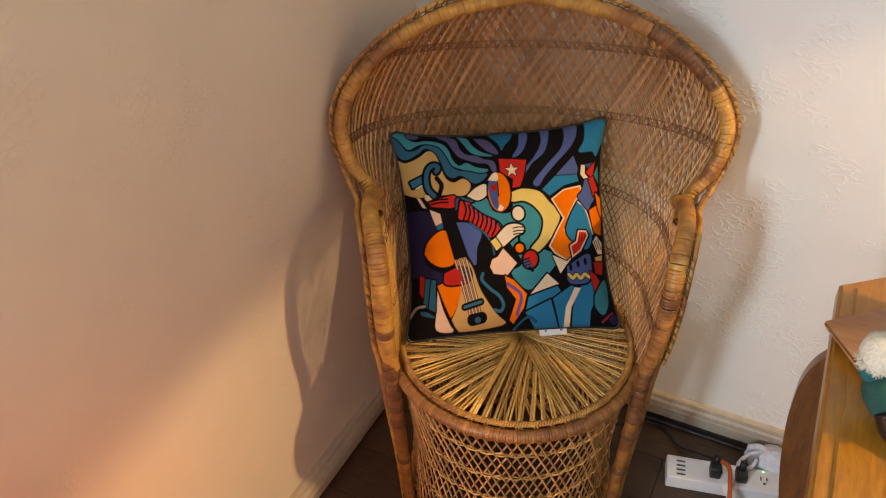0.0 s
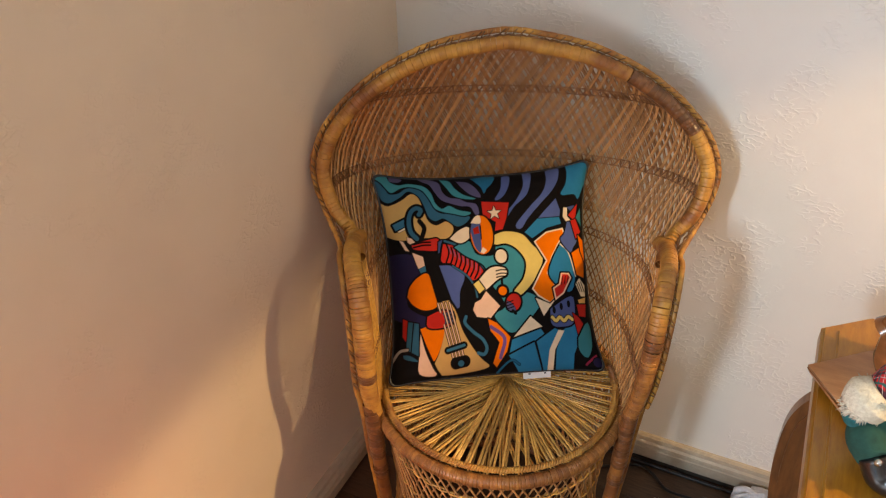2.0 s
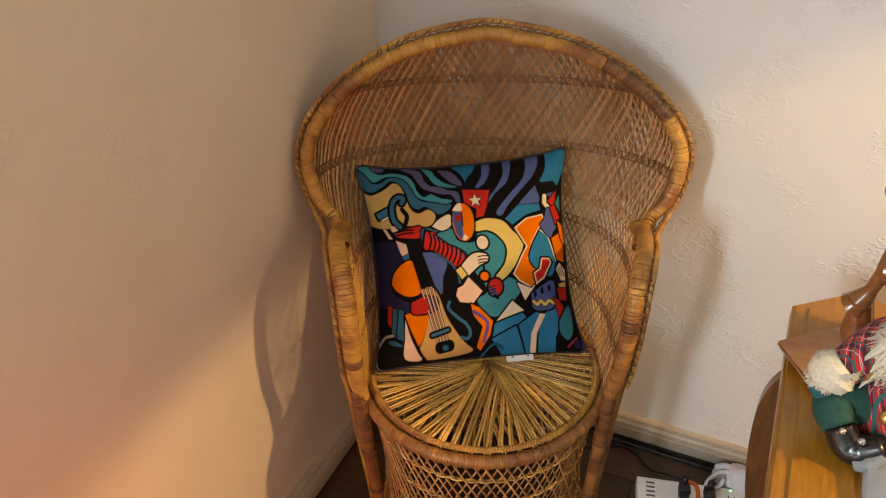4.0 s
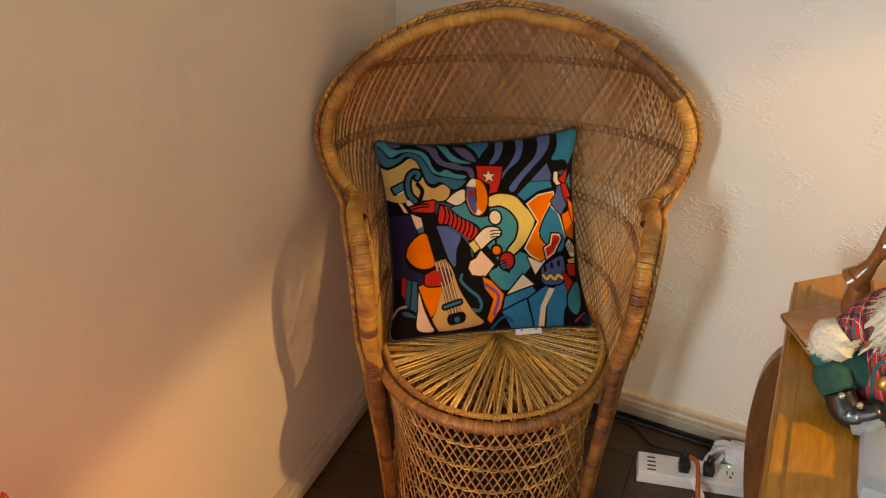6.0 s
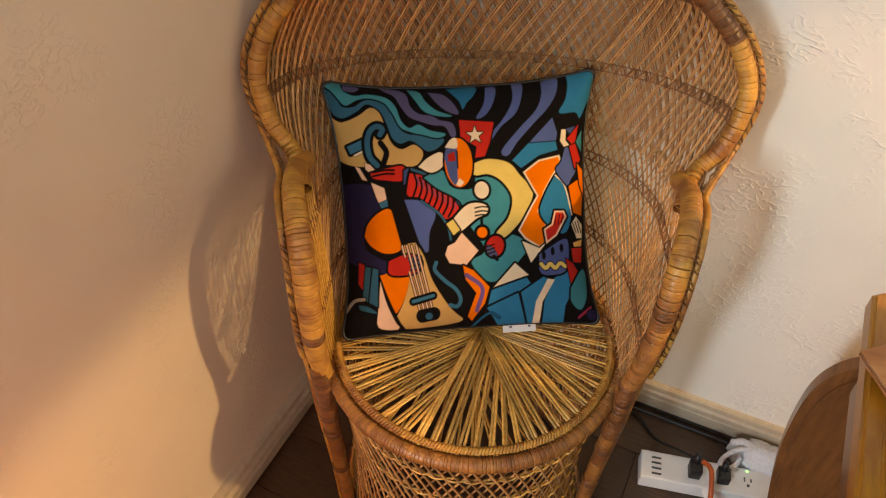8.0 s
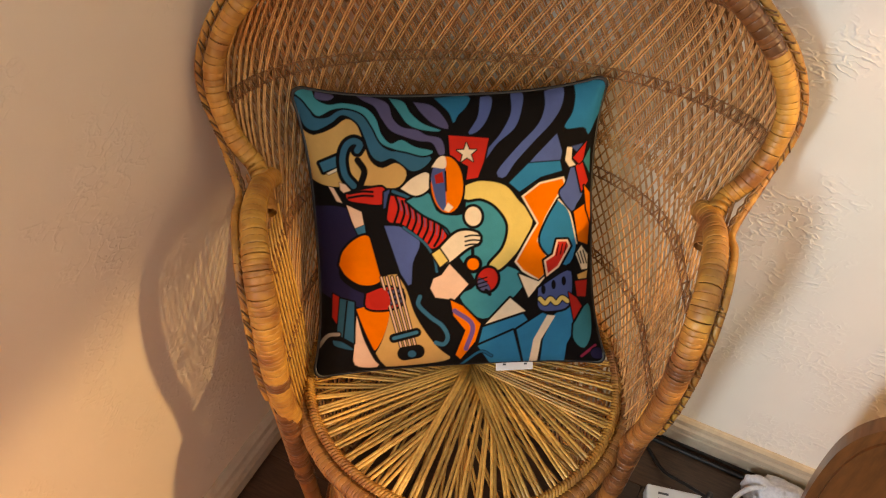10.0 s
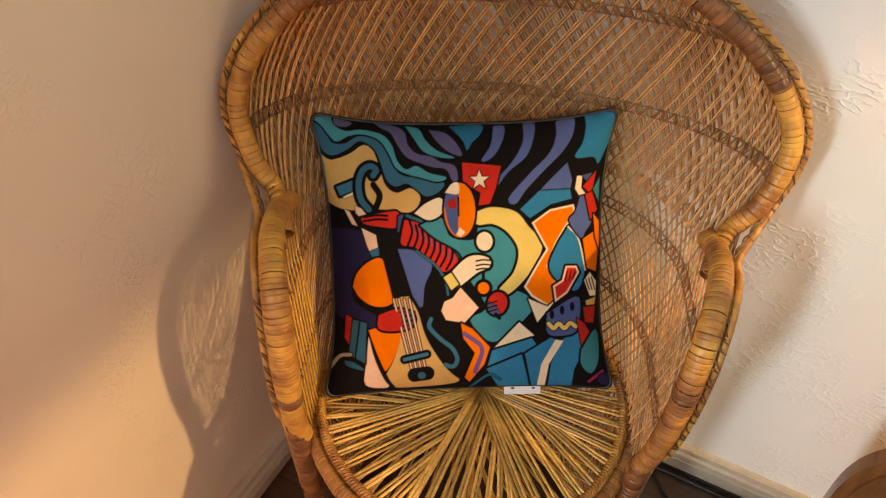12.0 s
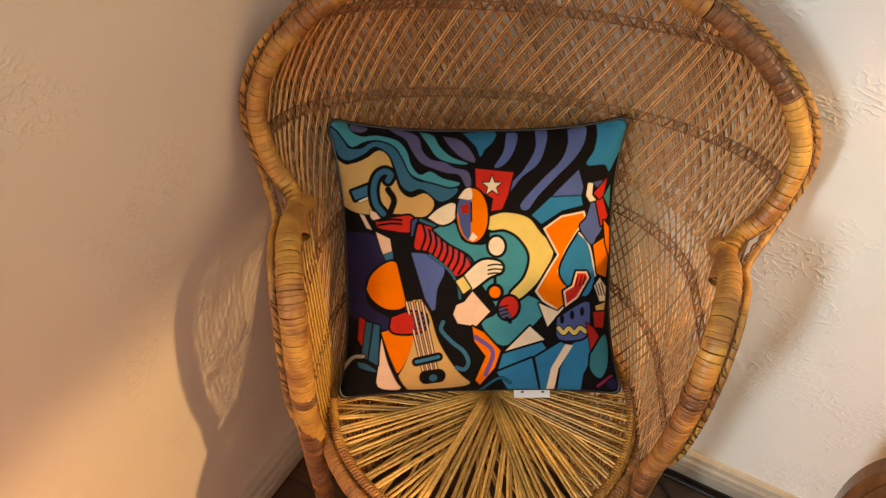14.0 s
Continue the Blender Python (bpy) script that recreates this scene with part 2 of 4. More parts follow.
def flat_part(name, verts, faces, mat, parent=None, label="", smooth=True):
    me = bpy.data.meshes.new(name)
    me.from_pydata([tuple(v) for v in verts], [], faces)
    me.materials.append(mat)
    if smooth:
        me.polygons.foreach_set("use_smooth", [True] * len(me.polygons))
    ob = new(name, me)
    if parent:
        ob.parent = parent
    return tagged(ob, label) if label else ob


def thing(name, m, label, category, group=""):
    ob = new(name)
    ob.empty_display_size = 0.05
    ob.matrix_basis = m
    return tagged(ob, label, category, group)


def box(bm, c, s, bevel=0.0, m=None, mat=0):
    r = bmesh.ops.create_cube(bm, size=1)
    vs = r["verts"]
    for v in vs:
        v.co = Vector((v.co.x * s[0] + c[0], v.co.y * s[1] + c[1], v.co.z * s[2] + c[2]))
    if bevel:
        es = list({e for v in vs for e in v.link_edges})
        r = bmesh.ops.bevel(bm, geom=es, offset=bevel, segments=2, affect="EDGES", profile=0.6)
        vs = list({v for f in r["faces"] for v in f.verts} | {v for v in vs if v.is_valid})
    if m is not None:
        for v in vs:
            v.co = m @ v.co
    for f in {f for v in vs for f in v.link_faces}:
        f.material_index = mat
    return vs


class Tubes:
    """Collects many thin tubes into one mesh."""

    def __init__(self):
        self.v, self.f = [], []

    def add(self, pts, r, sides=5, caps=True, flat=1.0, closed=False):
        pts = np.asarray(pts, float)
        n = len(pts)
        if n < 2:
            return
        rr = np.broadcast_to(np.asarray(r, float), (n,))
        if closed:
            tan = np.roll(pts, -1, 0) - np.roll(pts, 1, 0)
        else:
            tan = np.gradient(pts, axis=0)
        tan /= np.linalg.norm(tan, axis=1)[:, None] + 1e-12
        up = np.array([0.13, 0.21, 0.97]) if abs(tan[0][2]) < 0.85 else np.array([0.97, 0.2, 0.1])
        nrm = np.cross(tan[0], up)
        frames = []
        for k in range(n):
            nrm = nrm - tan[k] * (nrm @ tan[k])
            nrm /= np.linalg.norm(nrm) + 1e-12
            frames.append((nrm.copy(), np.cross(tan[k], nrm)))
        base = len(self.v)
        ang = [2 * math.pi * j / sides for j in range(sides)]
        for k in range(n):
            a, b = frames[k]
            for w in ang:
                self.v.append(pts[k] + rr[k] * (math.cos(w) * a + math.sin(w) * b * flat))
        for k in range(n if closed else n - 1):
            k2 = (k + 1) % n
            for j in range(sides):
                j2 = (j + 1) % sides
                self.f.append((base + k * sides + j, base + k * sides + j2, base + k2 * sides + j2, base + k2 * sides + j))
        if caps and not closed:
            self.f.append(tuple(base + j for j in reversed(range(sides))))
            self.f.append(tuple(base + (n - 1) * sides + j for j in range(sides)))

    def make(self, name, mat, parent=None, label="", smooth=True):
        return flat_part(name, self.v, self.f, mat, parent, label, smooth)


def spline(ctrl, n):
    """A Catmull-Rom curve through the control points, evenly spaced."""
    P = np.asarray(ctrl, float)
    P = np.vstack([2 * P[0] - P[1], P, 2 * P[-1] - P[-2]])
    out = []
    for i in range(1, len(P) - 2):
        p0, p1, p2, p3 = P[i - 1:i + 3]
        for t in np.linspace(0, 1, 24, endpoint=False):
            out.append(0.5 * (2 * p1 + (p2 - p0) * t + (2 * p0 - 5 * p1 + 4 * p2 - p3) * t * t + (3 * p1 - p0 - 3 * p2 + p3) * t ** 3))
    out.append(P[-2])
    out = np.array(out)
    d = np.concatenate([[0], np.cumsum(np.linalg.norm(np.diff(out, axis=0), axis=1))])
    s = np.linspace(0, d[-1], n)
    return np.stack([np.interp(s, d, out[:, k]) for k in range(out.shape[1])], 1)


def wrapped(pts, r, name, mat, parent, label="", pitch=0.011, seed=1, sides=12):
    """A rattan pole bound with overlapping turns of cane, each turn a band of its own."""
    rng = np.random.default_rng(seed)
    pts = np.asarray(pts, float)
    d = np.concatenate([[0], np.cumsum(np.linalg.norm(np.diff(pts, axis=0), axis=1))])
    rr = np.broadcast_to(np.asarray(r, float), (len(pts),))
    tubes = Tubes()
    s = 0.0
    while s < d[-1]:
        w = pitch * rng.uniform(0.75, 1.35)
        e = min(s + w, d[-1])
        tilt = rng.uniform(-0.0003, 0.0003)
        q = np.array([s + 0.0001, s + 0.0005, s + 0.0013, e - 0.0013, e - 0.0005, e - 0.0001])
        c = np.stack([np.interp(q, d, pts[:, k]) for k in range(3)], 1)
        if np.linalg.norm(c[-1] - c[0]) > 0.002:
            k = np.interp(q, d, rr) * (1 + rng.uniform(-0.010, 0.010))
            tubes.add(c + tilt, k * np.array([0.955, 0.990, 1.0, 1.0, 0.990, 0.955]), sides, caps=False)
        s = e
    return tagged(tubes.make(name, mat, parent, label), kind="stuff")


# ---- the room ----
XL, YB, XR, YF, H = -0.868, 1.560, 3.20, -3.00, 2.44


def slab(name, c, s, mat, label, category):
    bm = bmesh.new()
    box(bm, (0, 0, 0), s)
    return tagged(part(name, bm, mat, m=pose(*c)), label, category, kind="structure")


slab("wall_left", (XL - 0.06, (YF + YB) / 2, H / 2), (0.12, YB - YF + 0.24, H), PAINT_LEFT_DIM, "cream painted plaster wall with faint trowel texture", "wall")
slab("wall_back", ((XL + XR) / 2, YB + 0.06, H / 2), (XR - XL, 0.12, H), PAINT, "cream painted plaster wall with trowel texture", "wall")
slab("wall_right", (XR + 0.06, (YF + YB) / 2, H / 2), (0.12, YB - YF + 0.24, H), PAINT_UNSEEN, "unseen tan wall, darkened to cut bounced light", "wall")
slab("wall_front", ((XL + XR) / 2, YF - 0.06, H / 2), (XR - XL, 0.12, H), PAINT_UNSEEN, "unseen tan wall, darkened to cut bounced light", "wall")
slab("ceiling", ((XL + XR) / 2, (YF + YB) / 2, H + 0.05), (XR - XL + 0.24, YB - YF + 0.24, 0.10), CEIL, "plain white painted ceiling", "ceiling")
floor = slab("floor", ((XL + XR) / 2, (YF + YB) / 2, -0.062), (XR - XL + 0.24, YB - YF + 0.24, 0.10), DARK_BASE, "dark brown wooden plank floor", "floor")


def moulding(name, length, m):
    """Cream skirting with a stepped and rounded profile."""
    deep = 1.4 if name.endswith("left") else 1.0
    prof = [(0, 0.018), (0.0205, 0.018), (0.0215, 0.022), (0.0215, 0.050), (0.0195, 0.054), (0.0205, 0.057), (0.0185, 0.066), (0.0135, 0.072), (0.0145, 0.075), (0.012, 0.083), (0.006, 0.087), (0, 0.088)]
    bm = bmesh.new()
    ends = [[bm.verts.new((x, y * deep, z)) for y, z in prof] for x in (0, length)]
    for i in range(len(prof)):
        j = (i + 1) % len(prof)
        bm.faces.new((ends[0][i], ends[1][i], ends[1][j], ends[0][j]))
    bm.faces.new(ends[0])
    bm.faces.new(ends[1][::-1])
    bmesh.ops.recalc_face_normals(bm, faces=bm.faces)
    ob = tagged(part(name, bm, TRIM, m=m), "cream painted wooden baseboard with stepped moulding", "baseboard", kind="structure")
    bm = bmesh.new()
    box(bm, (length / 2, 0.008, 0.0088), (length, 0.016, 0.0172))
    part("gap_strip", bm, DARK_BASE, ob, "dark strip below the board")
    return ob


moulding("baseboard_back", XR - XL - 0.03, Matrix.Translation((XR, YB, 0)) @ Matrix.Rotation(math.pi, 4, "Z"))
moulding("baseboard_left", YB - YF - 0.03, Matrix.Translation((XL, YB, 0)) @ Matrix.Rotation(-math.pi / 2, 4, "Z"))
# ---- peacock chair ----
CHAIR = (-0.445, 1.185, 0.0)
chair = thing("peacock_chair", pose(*CHAIR, 0, 0, 22), "honey-brown woven rattan peacock chair standing in the room corner", "chair")
SEAT_Z, SEAT_R = 0.485, 0.258

# half-width of the shell, its open front edge and its depth at each height
ZK = [0.45, 0.50, 0.56, 0.62, 0.68, 0.73, 0.77, 0.795, 0.812, 0.85, 0.90, 0.945, 1.00, 1.05, 1.09, 1.12, 1.145, 1.16, 1.166]
WK = [0.250, 0.256, 0.266, 0.274, 0.279, 0.284, 0.293, 0.312, 0.338, 0.371, 0.390, 0.392, 0.368, 0.322, 0.268, 0.212, 0.144, 0.070, 0.004]
YK = [-0.130, -0.125, -0.128, -0.130, -0.124, -0.105, -0.040, 0.030, 0.085, 0.100, 0.115, 0.128, 0.145, 0.160, 0.172, 0.181, 0.189, 0.193, 0.195]
BK = [0.255, 0.258, 0.262, 0.268, 0.275, 0.280, 0.284, 0.286, 0.287, 0.287, 0.287, 0.285, 0.280, 0.270, 0.258, 0.246, 0.232, 0.215, 0.200]


# the woven surface runs on smoothly behind the notch between arm and hood
ZS = [0.45, 0.50, 0.60, 0.70, 0.78, 0.85, 0.90, 0.945, 1.00, 1.05, 1.09, 1.12, 1.145, 1.16, 1.166]
WS = [0.250, 0.258, 0.272, 0.288, 0.314, 0.364, 0.388, 0.392, 0.368, 0.322, 0.268, 0.212, 0.144, 0.070, 0.004]
YS = [-0.020, -0.010, 0.010, 0.035, 0.068, 0.100, 0.115, 0.128, 0.145, 0.160, 0.172, 0.181, 0.189, 0.193, 0.195]
BS = [0.255, 0.258, 0.266, 0.276, 0.285, 0.287, 0.287, 0.285, 0.280, 0.270, 0.258, 0.246, 0.232, 0.215, 0.200]
ARM_Z, ARM_Y = [0.45, 0.70, 0.745, 0.785, 0.805, 0.82], [-0.128, -0.126, -0.110, -0.080, 0.0, 0.09]


def limit(z):
    """The angle at which the weave ends at the arm or the rim."""
    return math.pi / 2 + max(0.0, np.interp(z, ZS, YS) - np.interp(z, ARM_Z, ARM_Y)) / np.interp(z, ZS, WS) * (z < 0.82)


def left_fit(z):
    """Narrows the left half of the shell to fit the camera's view."""
    return np.interp(z, [0.50, 0.72], [0.985, 0.928])


def shell(theta, z, out=0.0):
    """A place on the woven shell; past a right angle it runs straight on to the arm."""
    w, yr, yb = np.interp(z, ZS, WS), np.interp(z, ZS, YS), np.interp(z, ZS, BS)
    if theta < 0:
        w *= left_fit(z)
    if abs(theta) > math.pi / 2:
        return np.array([math.copysign(w + out, theta), yr - (abs(theta) - math.pi / 2) * w, z])
    return np.array([(w + out) * np.sin(theta), yr + (yb - yr + out) * np.cos(theta), z])


def arm_curve(side, n=70):
    """The arm: up from the seat, over the elbow and back to the hood."""
    pts = [(0.255, -0.122, 0.50), (0.268, -0.130, 0.57), (0.277, -0.130, 0.66), (0.285, -0.114, 0.745), (0.296, -0.078, 0.795), (0.314, -0.010, 0.812), (0.320, 0.050, 0.806), (0.314, 0.088, 0.793)]
    return spline([(side * x + (np.interp(z, [0.48, 0.70], [0.0, 0.019]) if side < 0 else 0.0), y, z) for x, y, z in pts], n)


def shell_weave():
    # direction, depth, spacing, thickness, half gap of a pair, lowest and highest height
    layers = ((0.62, -0.0030, 0.0235, 0.0016, 0.0025, 0.775, 1.166, CANE_LIT, "front reeds leaning one way"), (-0.62, 0.0005, 0.0200, 0.0013, 0.0021, 0.775, 1.166, CANE_SHADED, "crossing reeds"), (0.52, 0.0045, 0.0240, 0.0013, 0.0020, 0.775, 1.166, CANE_SHADED, "rear reeds"), (-0.55, 0.0090, 0.0180, 0.0015, 0.0025, 0.80, 1.150, CANE_SHADED, "reeds of the rear skin"),
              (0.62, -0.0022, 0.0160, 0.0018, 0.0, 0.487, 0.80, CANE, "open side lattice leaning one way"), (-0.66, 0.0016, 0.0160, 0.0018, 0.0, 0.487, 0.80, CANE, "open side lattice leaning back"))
    for k, (slope, out, gap, r, twin_gap, z0, z1, mat, label) in enumerate(layers):
        tubes = Tubes()
        rng = np.random.default_rng(5 + k)
        for q0 in np.arange(-1.15, 1.16, gap):
            q0 = q0 + rng.uniform(-0.0022, 0.0022)
            sl = slope * (1 + rng.uniform(-0.02, 0.02))
            for twin in ((-twin_gap, twin_gap) if twin_gap else (0.0,)):
                run = []
                for z in np.arange(z0, z1, 0.014):
                    w = np.interp(z, ZS, WS)
                    th = (q0 + twin * rng.uniform(0.85, 1.15) + sl * (z - 0.82)) / w
                    if abs(th) <= limit(z):
                        run.append(shell(th, z, out))
                    elif run:
                        tubes.add(run, r, 4)
                        run = []
                if len(run) > 1:
                    tubes.add(run, r, 4)
        tagged(tubes.make("back_weave", mat, chair, label), kind="stuff")
    # upright stakes at the two sides
    for side in (-1, 1):
        for k in range(11 if side < 0 else 2):
            off = 0.03 + 0.045 * k
            tubes = Tubes()
            run = [shell(side * (limit(z) - off), z, -0.005) for z in np.linspace(0.49, 0.77, 12)]
            tubes.add(run, 0.0020, 5)
            tubes.make("side_stake", CANE_GOLD_LIT, chair)


def twined_band(z0, sag=0.0, lim=1.52):
    """Two twisted rows of reed with a zigzag between them."""
    tubes = Tubes()
    n = 200
    lim = min(lim, limit(z0) - 0.04) if z0 > 0.82 else limit(z0) - 0.04
    th = np.linspace(-lim, lim, n)
    for dz, ph in ((-0.0070, 0), (0.0070, 2.1)):
        for twist in (0, math.pi):
            run = [shell(t, z0 + dz - sag * (t / lim) ** 2 + 0.0010 * math.sin(k * 1.25 + ph + twist), -0.0052 + 0.0010 * math.cos(k * 1.25 + ph + twist)) for k, t in enumerate(th)]
            for a in range(0, n - 1, 6):
                tubes.add(run[a:a + 8], 0.0007, 5)
    for k in range(0, n - 2, 2):
        up = 1 if (k // 2) % 2 else -1
        tubes.add([shell(th[k], z0 - 0.0085 * up - sag * (th[k] / lim) ** 2, -0.0050), shell(th[k + 2], z0 + 0.0085 * up - sag * (th[k + 2] / lim) ** 2, -0.0062)], 0.0013, 5)
    tagged(tubes.make("twined_band", PITH, chair, "twined row of dark reed"), kind="stuff")


shell_weave()
for z0, sag, lim in ((1.048, 0.0, 1.45), (0.893, 0.0, 1.53), (0.735, 0.0, 1.50), (0.60, 0.0, 1.48)):
    twined_band(z0, sag, lim)

# the bound rim: hood arch, two arms, and the plaited edging outside them
zk = np.array([0.790, 0.798, 0.812, 0.85, 0.90, 0.945, 1.00, 1.05, 1.09, 1.12, 1.145, 1.16])
rise = np.stack([np.interp(zk, ZK, WK), np.interp(zk, ZK, YK), zk], 1)
arch_ctrl = np.vstack([rise * np.stack([-left_fit(zk), np.ones(12), np.ones(12)], 1), [[0, 0.196, 1.168]], (rise)[::-1]])
arch = spline(arch_ctrl, 260)
for a, b, mat, label, seed in ((0, 62, WRAP, "rim bound with turns of cane", 3), (61, 118, WRAP, "rim bound with turns of cane", 4), (117, 172, WRAP, "rim bound with turns of cane", 5), (171, 203, WRAP_DARK, "darker worn stretch of the rim", 6), (202, 260, WRAP, "rim bound with turns of cane", 7)):
    wrapped(arch[a:b], 0.0142, "hood_rim", mat, chair, label, 0.0095, seed)
for side, seed in ((-1, 11), (1, 12)):
    arm = arm_curve(side)[::-1]
    s = np.linspace(1, 0, len(arm))
    thick = 0.0160 + (0.0040 if side < 0 else 0.0015) * np.sin(np.clip(s * 1.1, 0, 1) * math.pi)
    knot = 52 if side < 0 else 38
    wrapped(arm[:knot + 1], thick[:knot + 1], "arm", WRAP, chair, "cane-bound arm roll", 0.0078, seed)
    wrapped(arm[knot:knot + 4], thick[knot:knot + 4] + 0.0006, "arm_binding", WRAP_DARK, chair, "dark binding round the arm", 0.006, seed + 5)
    wrapped(arm[knot + 3:], thick[knot + 3:], "arm", WRAP if side < 0 else WRAP_RED, chair, "cane-bound lower arm", 0.0075, seed + 8)
    # post from the arm down to the floor, with a thinner rod bound beside it
    foot = (side * 0.236, -0.112, 0.0)
    post = spline([(side * 0.260, -0.125, 0.53), (side * 0.256, -0.128, 0.47), (side * 0.252, -0.128, 0.38), (side * 0.243, -0.120, 0.20), foot], 90)
    wrapped(post[:26], 0.0170, "post_binding", WRAP_DARK, chair, "dark cane binding", 0.010, seed + 20)
    wrapped(post[23:], np.linspace(0.0150, 0.0130, 67), "front_leg", WRAP_RED, chair, "", 0.030, seed + 30)
    for at in (31, 52, 78):
        wrapped(post[at:at + 4], 0.0168, "leg_binding", WRAP_DARK, chair, "dark binding round the leg", 0.006, seed + at)
    rod = spline([(side * 0.288, -0.105, 0.545), (side * 0.279, -0.108, 0.47), (side * 0.273, -0.106, 0.36), (side * 0.262, -0.098, 0.20), (side * 0.254, -0.090, 0.0)], 70)
    wrapped(rod, 0.0075, "side_rod", WRAP, chair, "thin bound rod beside the leg", 0.015, seed + 40)

# a slim bound rod follows the rim and arms outside, tied on with dark lacing
outline = np.vstack([arm_curve(-1)[6:-6:6], arch_ctrl[3:-3], arm_curve(1)[6:-6:6][::-1]])
inner = spline(outline, 460)
side_dir = np.sign(inner[:, :1]) * np.array([[1.0, 0, 0]])
arch_dir = inner - np.array([0, 0.10, 0.93])
arch_dir[:, 1] = 0
arch_dir /= np.linalg.norm(arch_dir, axis=1)[:, None]
blend = np.clip((inner[:, 2:] - 0.80) / 0.06, 0, 1)
outd = side_dir * (1 - blend) + arch_dir * blend
outd /= np.linalg.norm(outd, axis=1)[:, None] + 1e-9
outer = inner + outd * (0.0275 - 0.005 * blend) + np.array([0, 0.007, 0])
wrapped(outer, 0.0056, "edge_rod", WRAP, chair, "slim bound rod outside the rim", 0.011, 77, 8)
lacing = Tubes()
rng = np.random.default_rng(4)
for k in range(4, len(outer) - 8, 3):
    hop = 3 if rng.random() < 0.75 else 5
    lift = np.array([0, -0.0035, 0])
    lacing.add([inner[k] + outd[k] * 0.012 + lift, inner[k] * 0.45 + outer[k + 1] * 0.55 + lift * 2.0, outer[k + hop] + outd[k] * 0.0035 + lift * 1.4], 0.0013, 5)
for ph in (0, math.pi):
    wave = inner * 0.40 + outer * 0.60 + outd * (0.0022 * np.sin(np.arange(len(inner)) * 0.7 + ph))[:, None] + np.array([0, 1, 0]) * (-0.004 + 0.0022 * np.cos(np.arange(len(inner)) * 0.7 + ph))[:, None]
    for a in range(0, len(inner) - 1, 9):
        lacing.add(wave[a:a + 11], 0.0018, 5)
tagged(lacing.make("edge_lacing", BRAID, chair, "dark lacing between rim and rod"), kind="stuff")


# seat: fans of split cane over a second crossed layer, inside a bound hoop
def seat_weave():
    """Eight pinwheel groups of paired reeds: each reed starts on the leading reed of the next group."""
    rng = np.random.default_rng(9)
    step = 2 * math.pi / 8
    for layer, (z, hand, count, r) in enumerate(((SEAT_Z + 0.002, 1, 8, 0.0030), (SEAT_Z - 0.009, -1, 6, 0.0024))):
        tubes = Tubes()
        rim = SEAT_R - 0.004
        for g in range(8):
            a0 = radians(-110 if hand > 0 else -88) + hand * step * g
            lead = np.array([math.cos(a0 + hand * step), math.sin(a0 + hand * step)])
            hub = np.array([0.008, 0.012])
            for i in range(count):
                u = i / count
                p = hub + (lead * rim - hub) * (0.015 + 0.62 * u ** 1.25)
                a = a0 + hand * step * (u * 0.98)
                q = np.array([math.cos(a), math.sin(a)]) * rim
                nrm = np.array([-(q - p)[1], (q - p)[0]])
                nrm /= np.linalg.norm(nrm)
                for tw in (-0.0033, 0.0026) if i else (-0.0050, 0.0, 0.0050):
                    bow, drift = rng.uniform(-0.0014, 0.0014), rng.uniform(-0.0012, 0.0012)
                    up = 0.0042 * (1 - u) + rng.uniform(-0.0006, 0.0006)
                    pts = [(*(p + (q - p) * t + nrm * (tw * (0.75 + 0.35 * t) + drift * t + bow * math.sin(t * 3.14))), z + up * (1 - t * 0.8) - 0.004 * (1 - t)) for t in np.linspace(0, 1, 6)]
                    tubes.add(pts, r * rng.uniform(0.85, 1.12), 5, flat=0.6)
        tagged(tubes.make("seat_weave", CANE_GOLD_LIT, chair, "radiating split cane seat" if layer == 0 else "lower crossed layer of cane"), kind="stuff")


seat_weave()
circle = lambda r, z, n=120, a0=0.0, a1=2 * math.pi: np.stack([r * np.cos(np.linspace(a0, a1, n)), r * np.sin(np.linspace(a0, a1, n)), np.full(n, z)], 1)
wrapped(circle(SEAT_R + 0.004, SEAT_Z - 0.016, 400), 0.0142, "seat_hoop", WRAP_RED, chair, "cane-bound hoop round the seat", 0.0062, 41, 10)
edge = Tubes()
for a in np.arange(0, 2 * math.pi, 0.045):
    for tw in (0.0, 0.022):
        edge.add([((SEAT_R - 0.010 + d) * math.cos(a + e), (SEAT_R - 0.010 + d) * math.sin(a + e), SEAT_Z + 0.004 + h) for d, e, h in ((0.006, tw, -0.003), (0, tw + 0.015, 0.0035), (-0.007, tw + 0.03, -0.003))], 0.0030, 5)
tagged(edge.make("seat_edge_plait", WRAP, chair, "plaited seat edge"), kind="stuff")


# drum-shaped base
def drum_r(z):
    return np.interp(z, [0.0, 0.10, 0.22, 0.34, 0.46], [0.252, 0.236, 0.230, 0.240, 0.256])


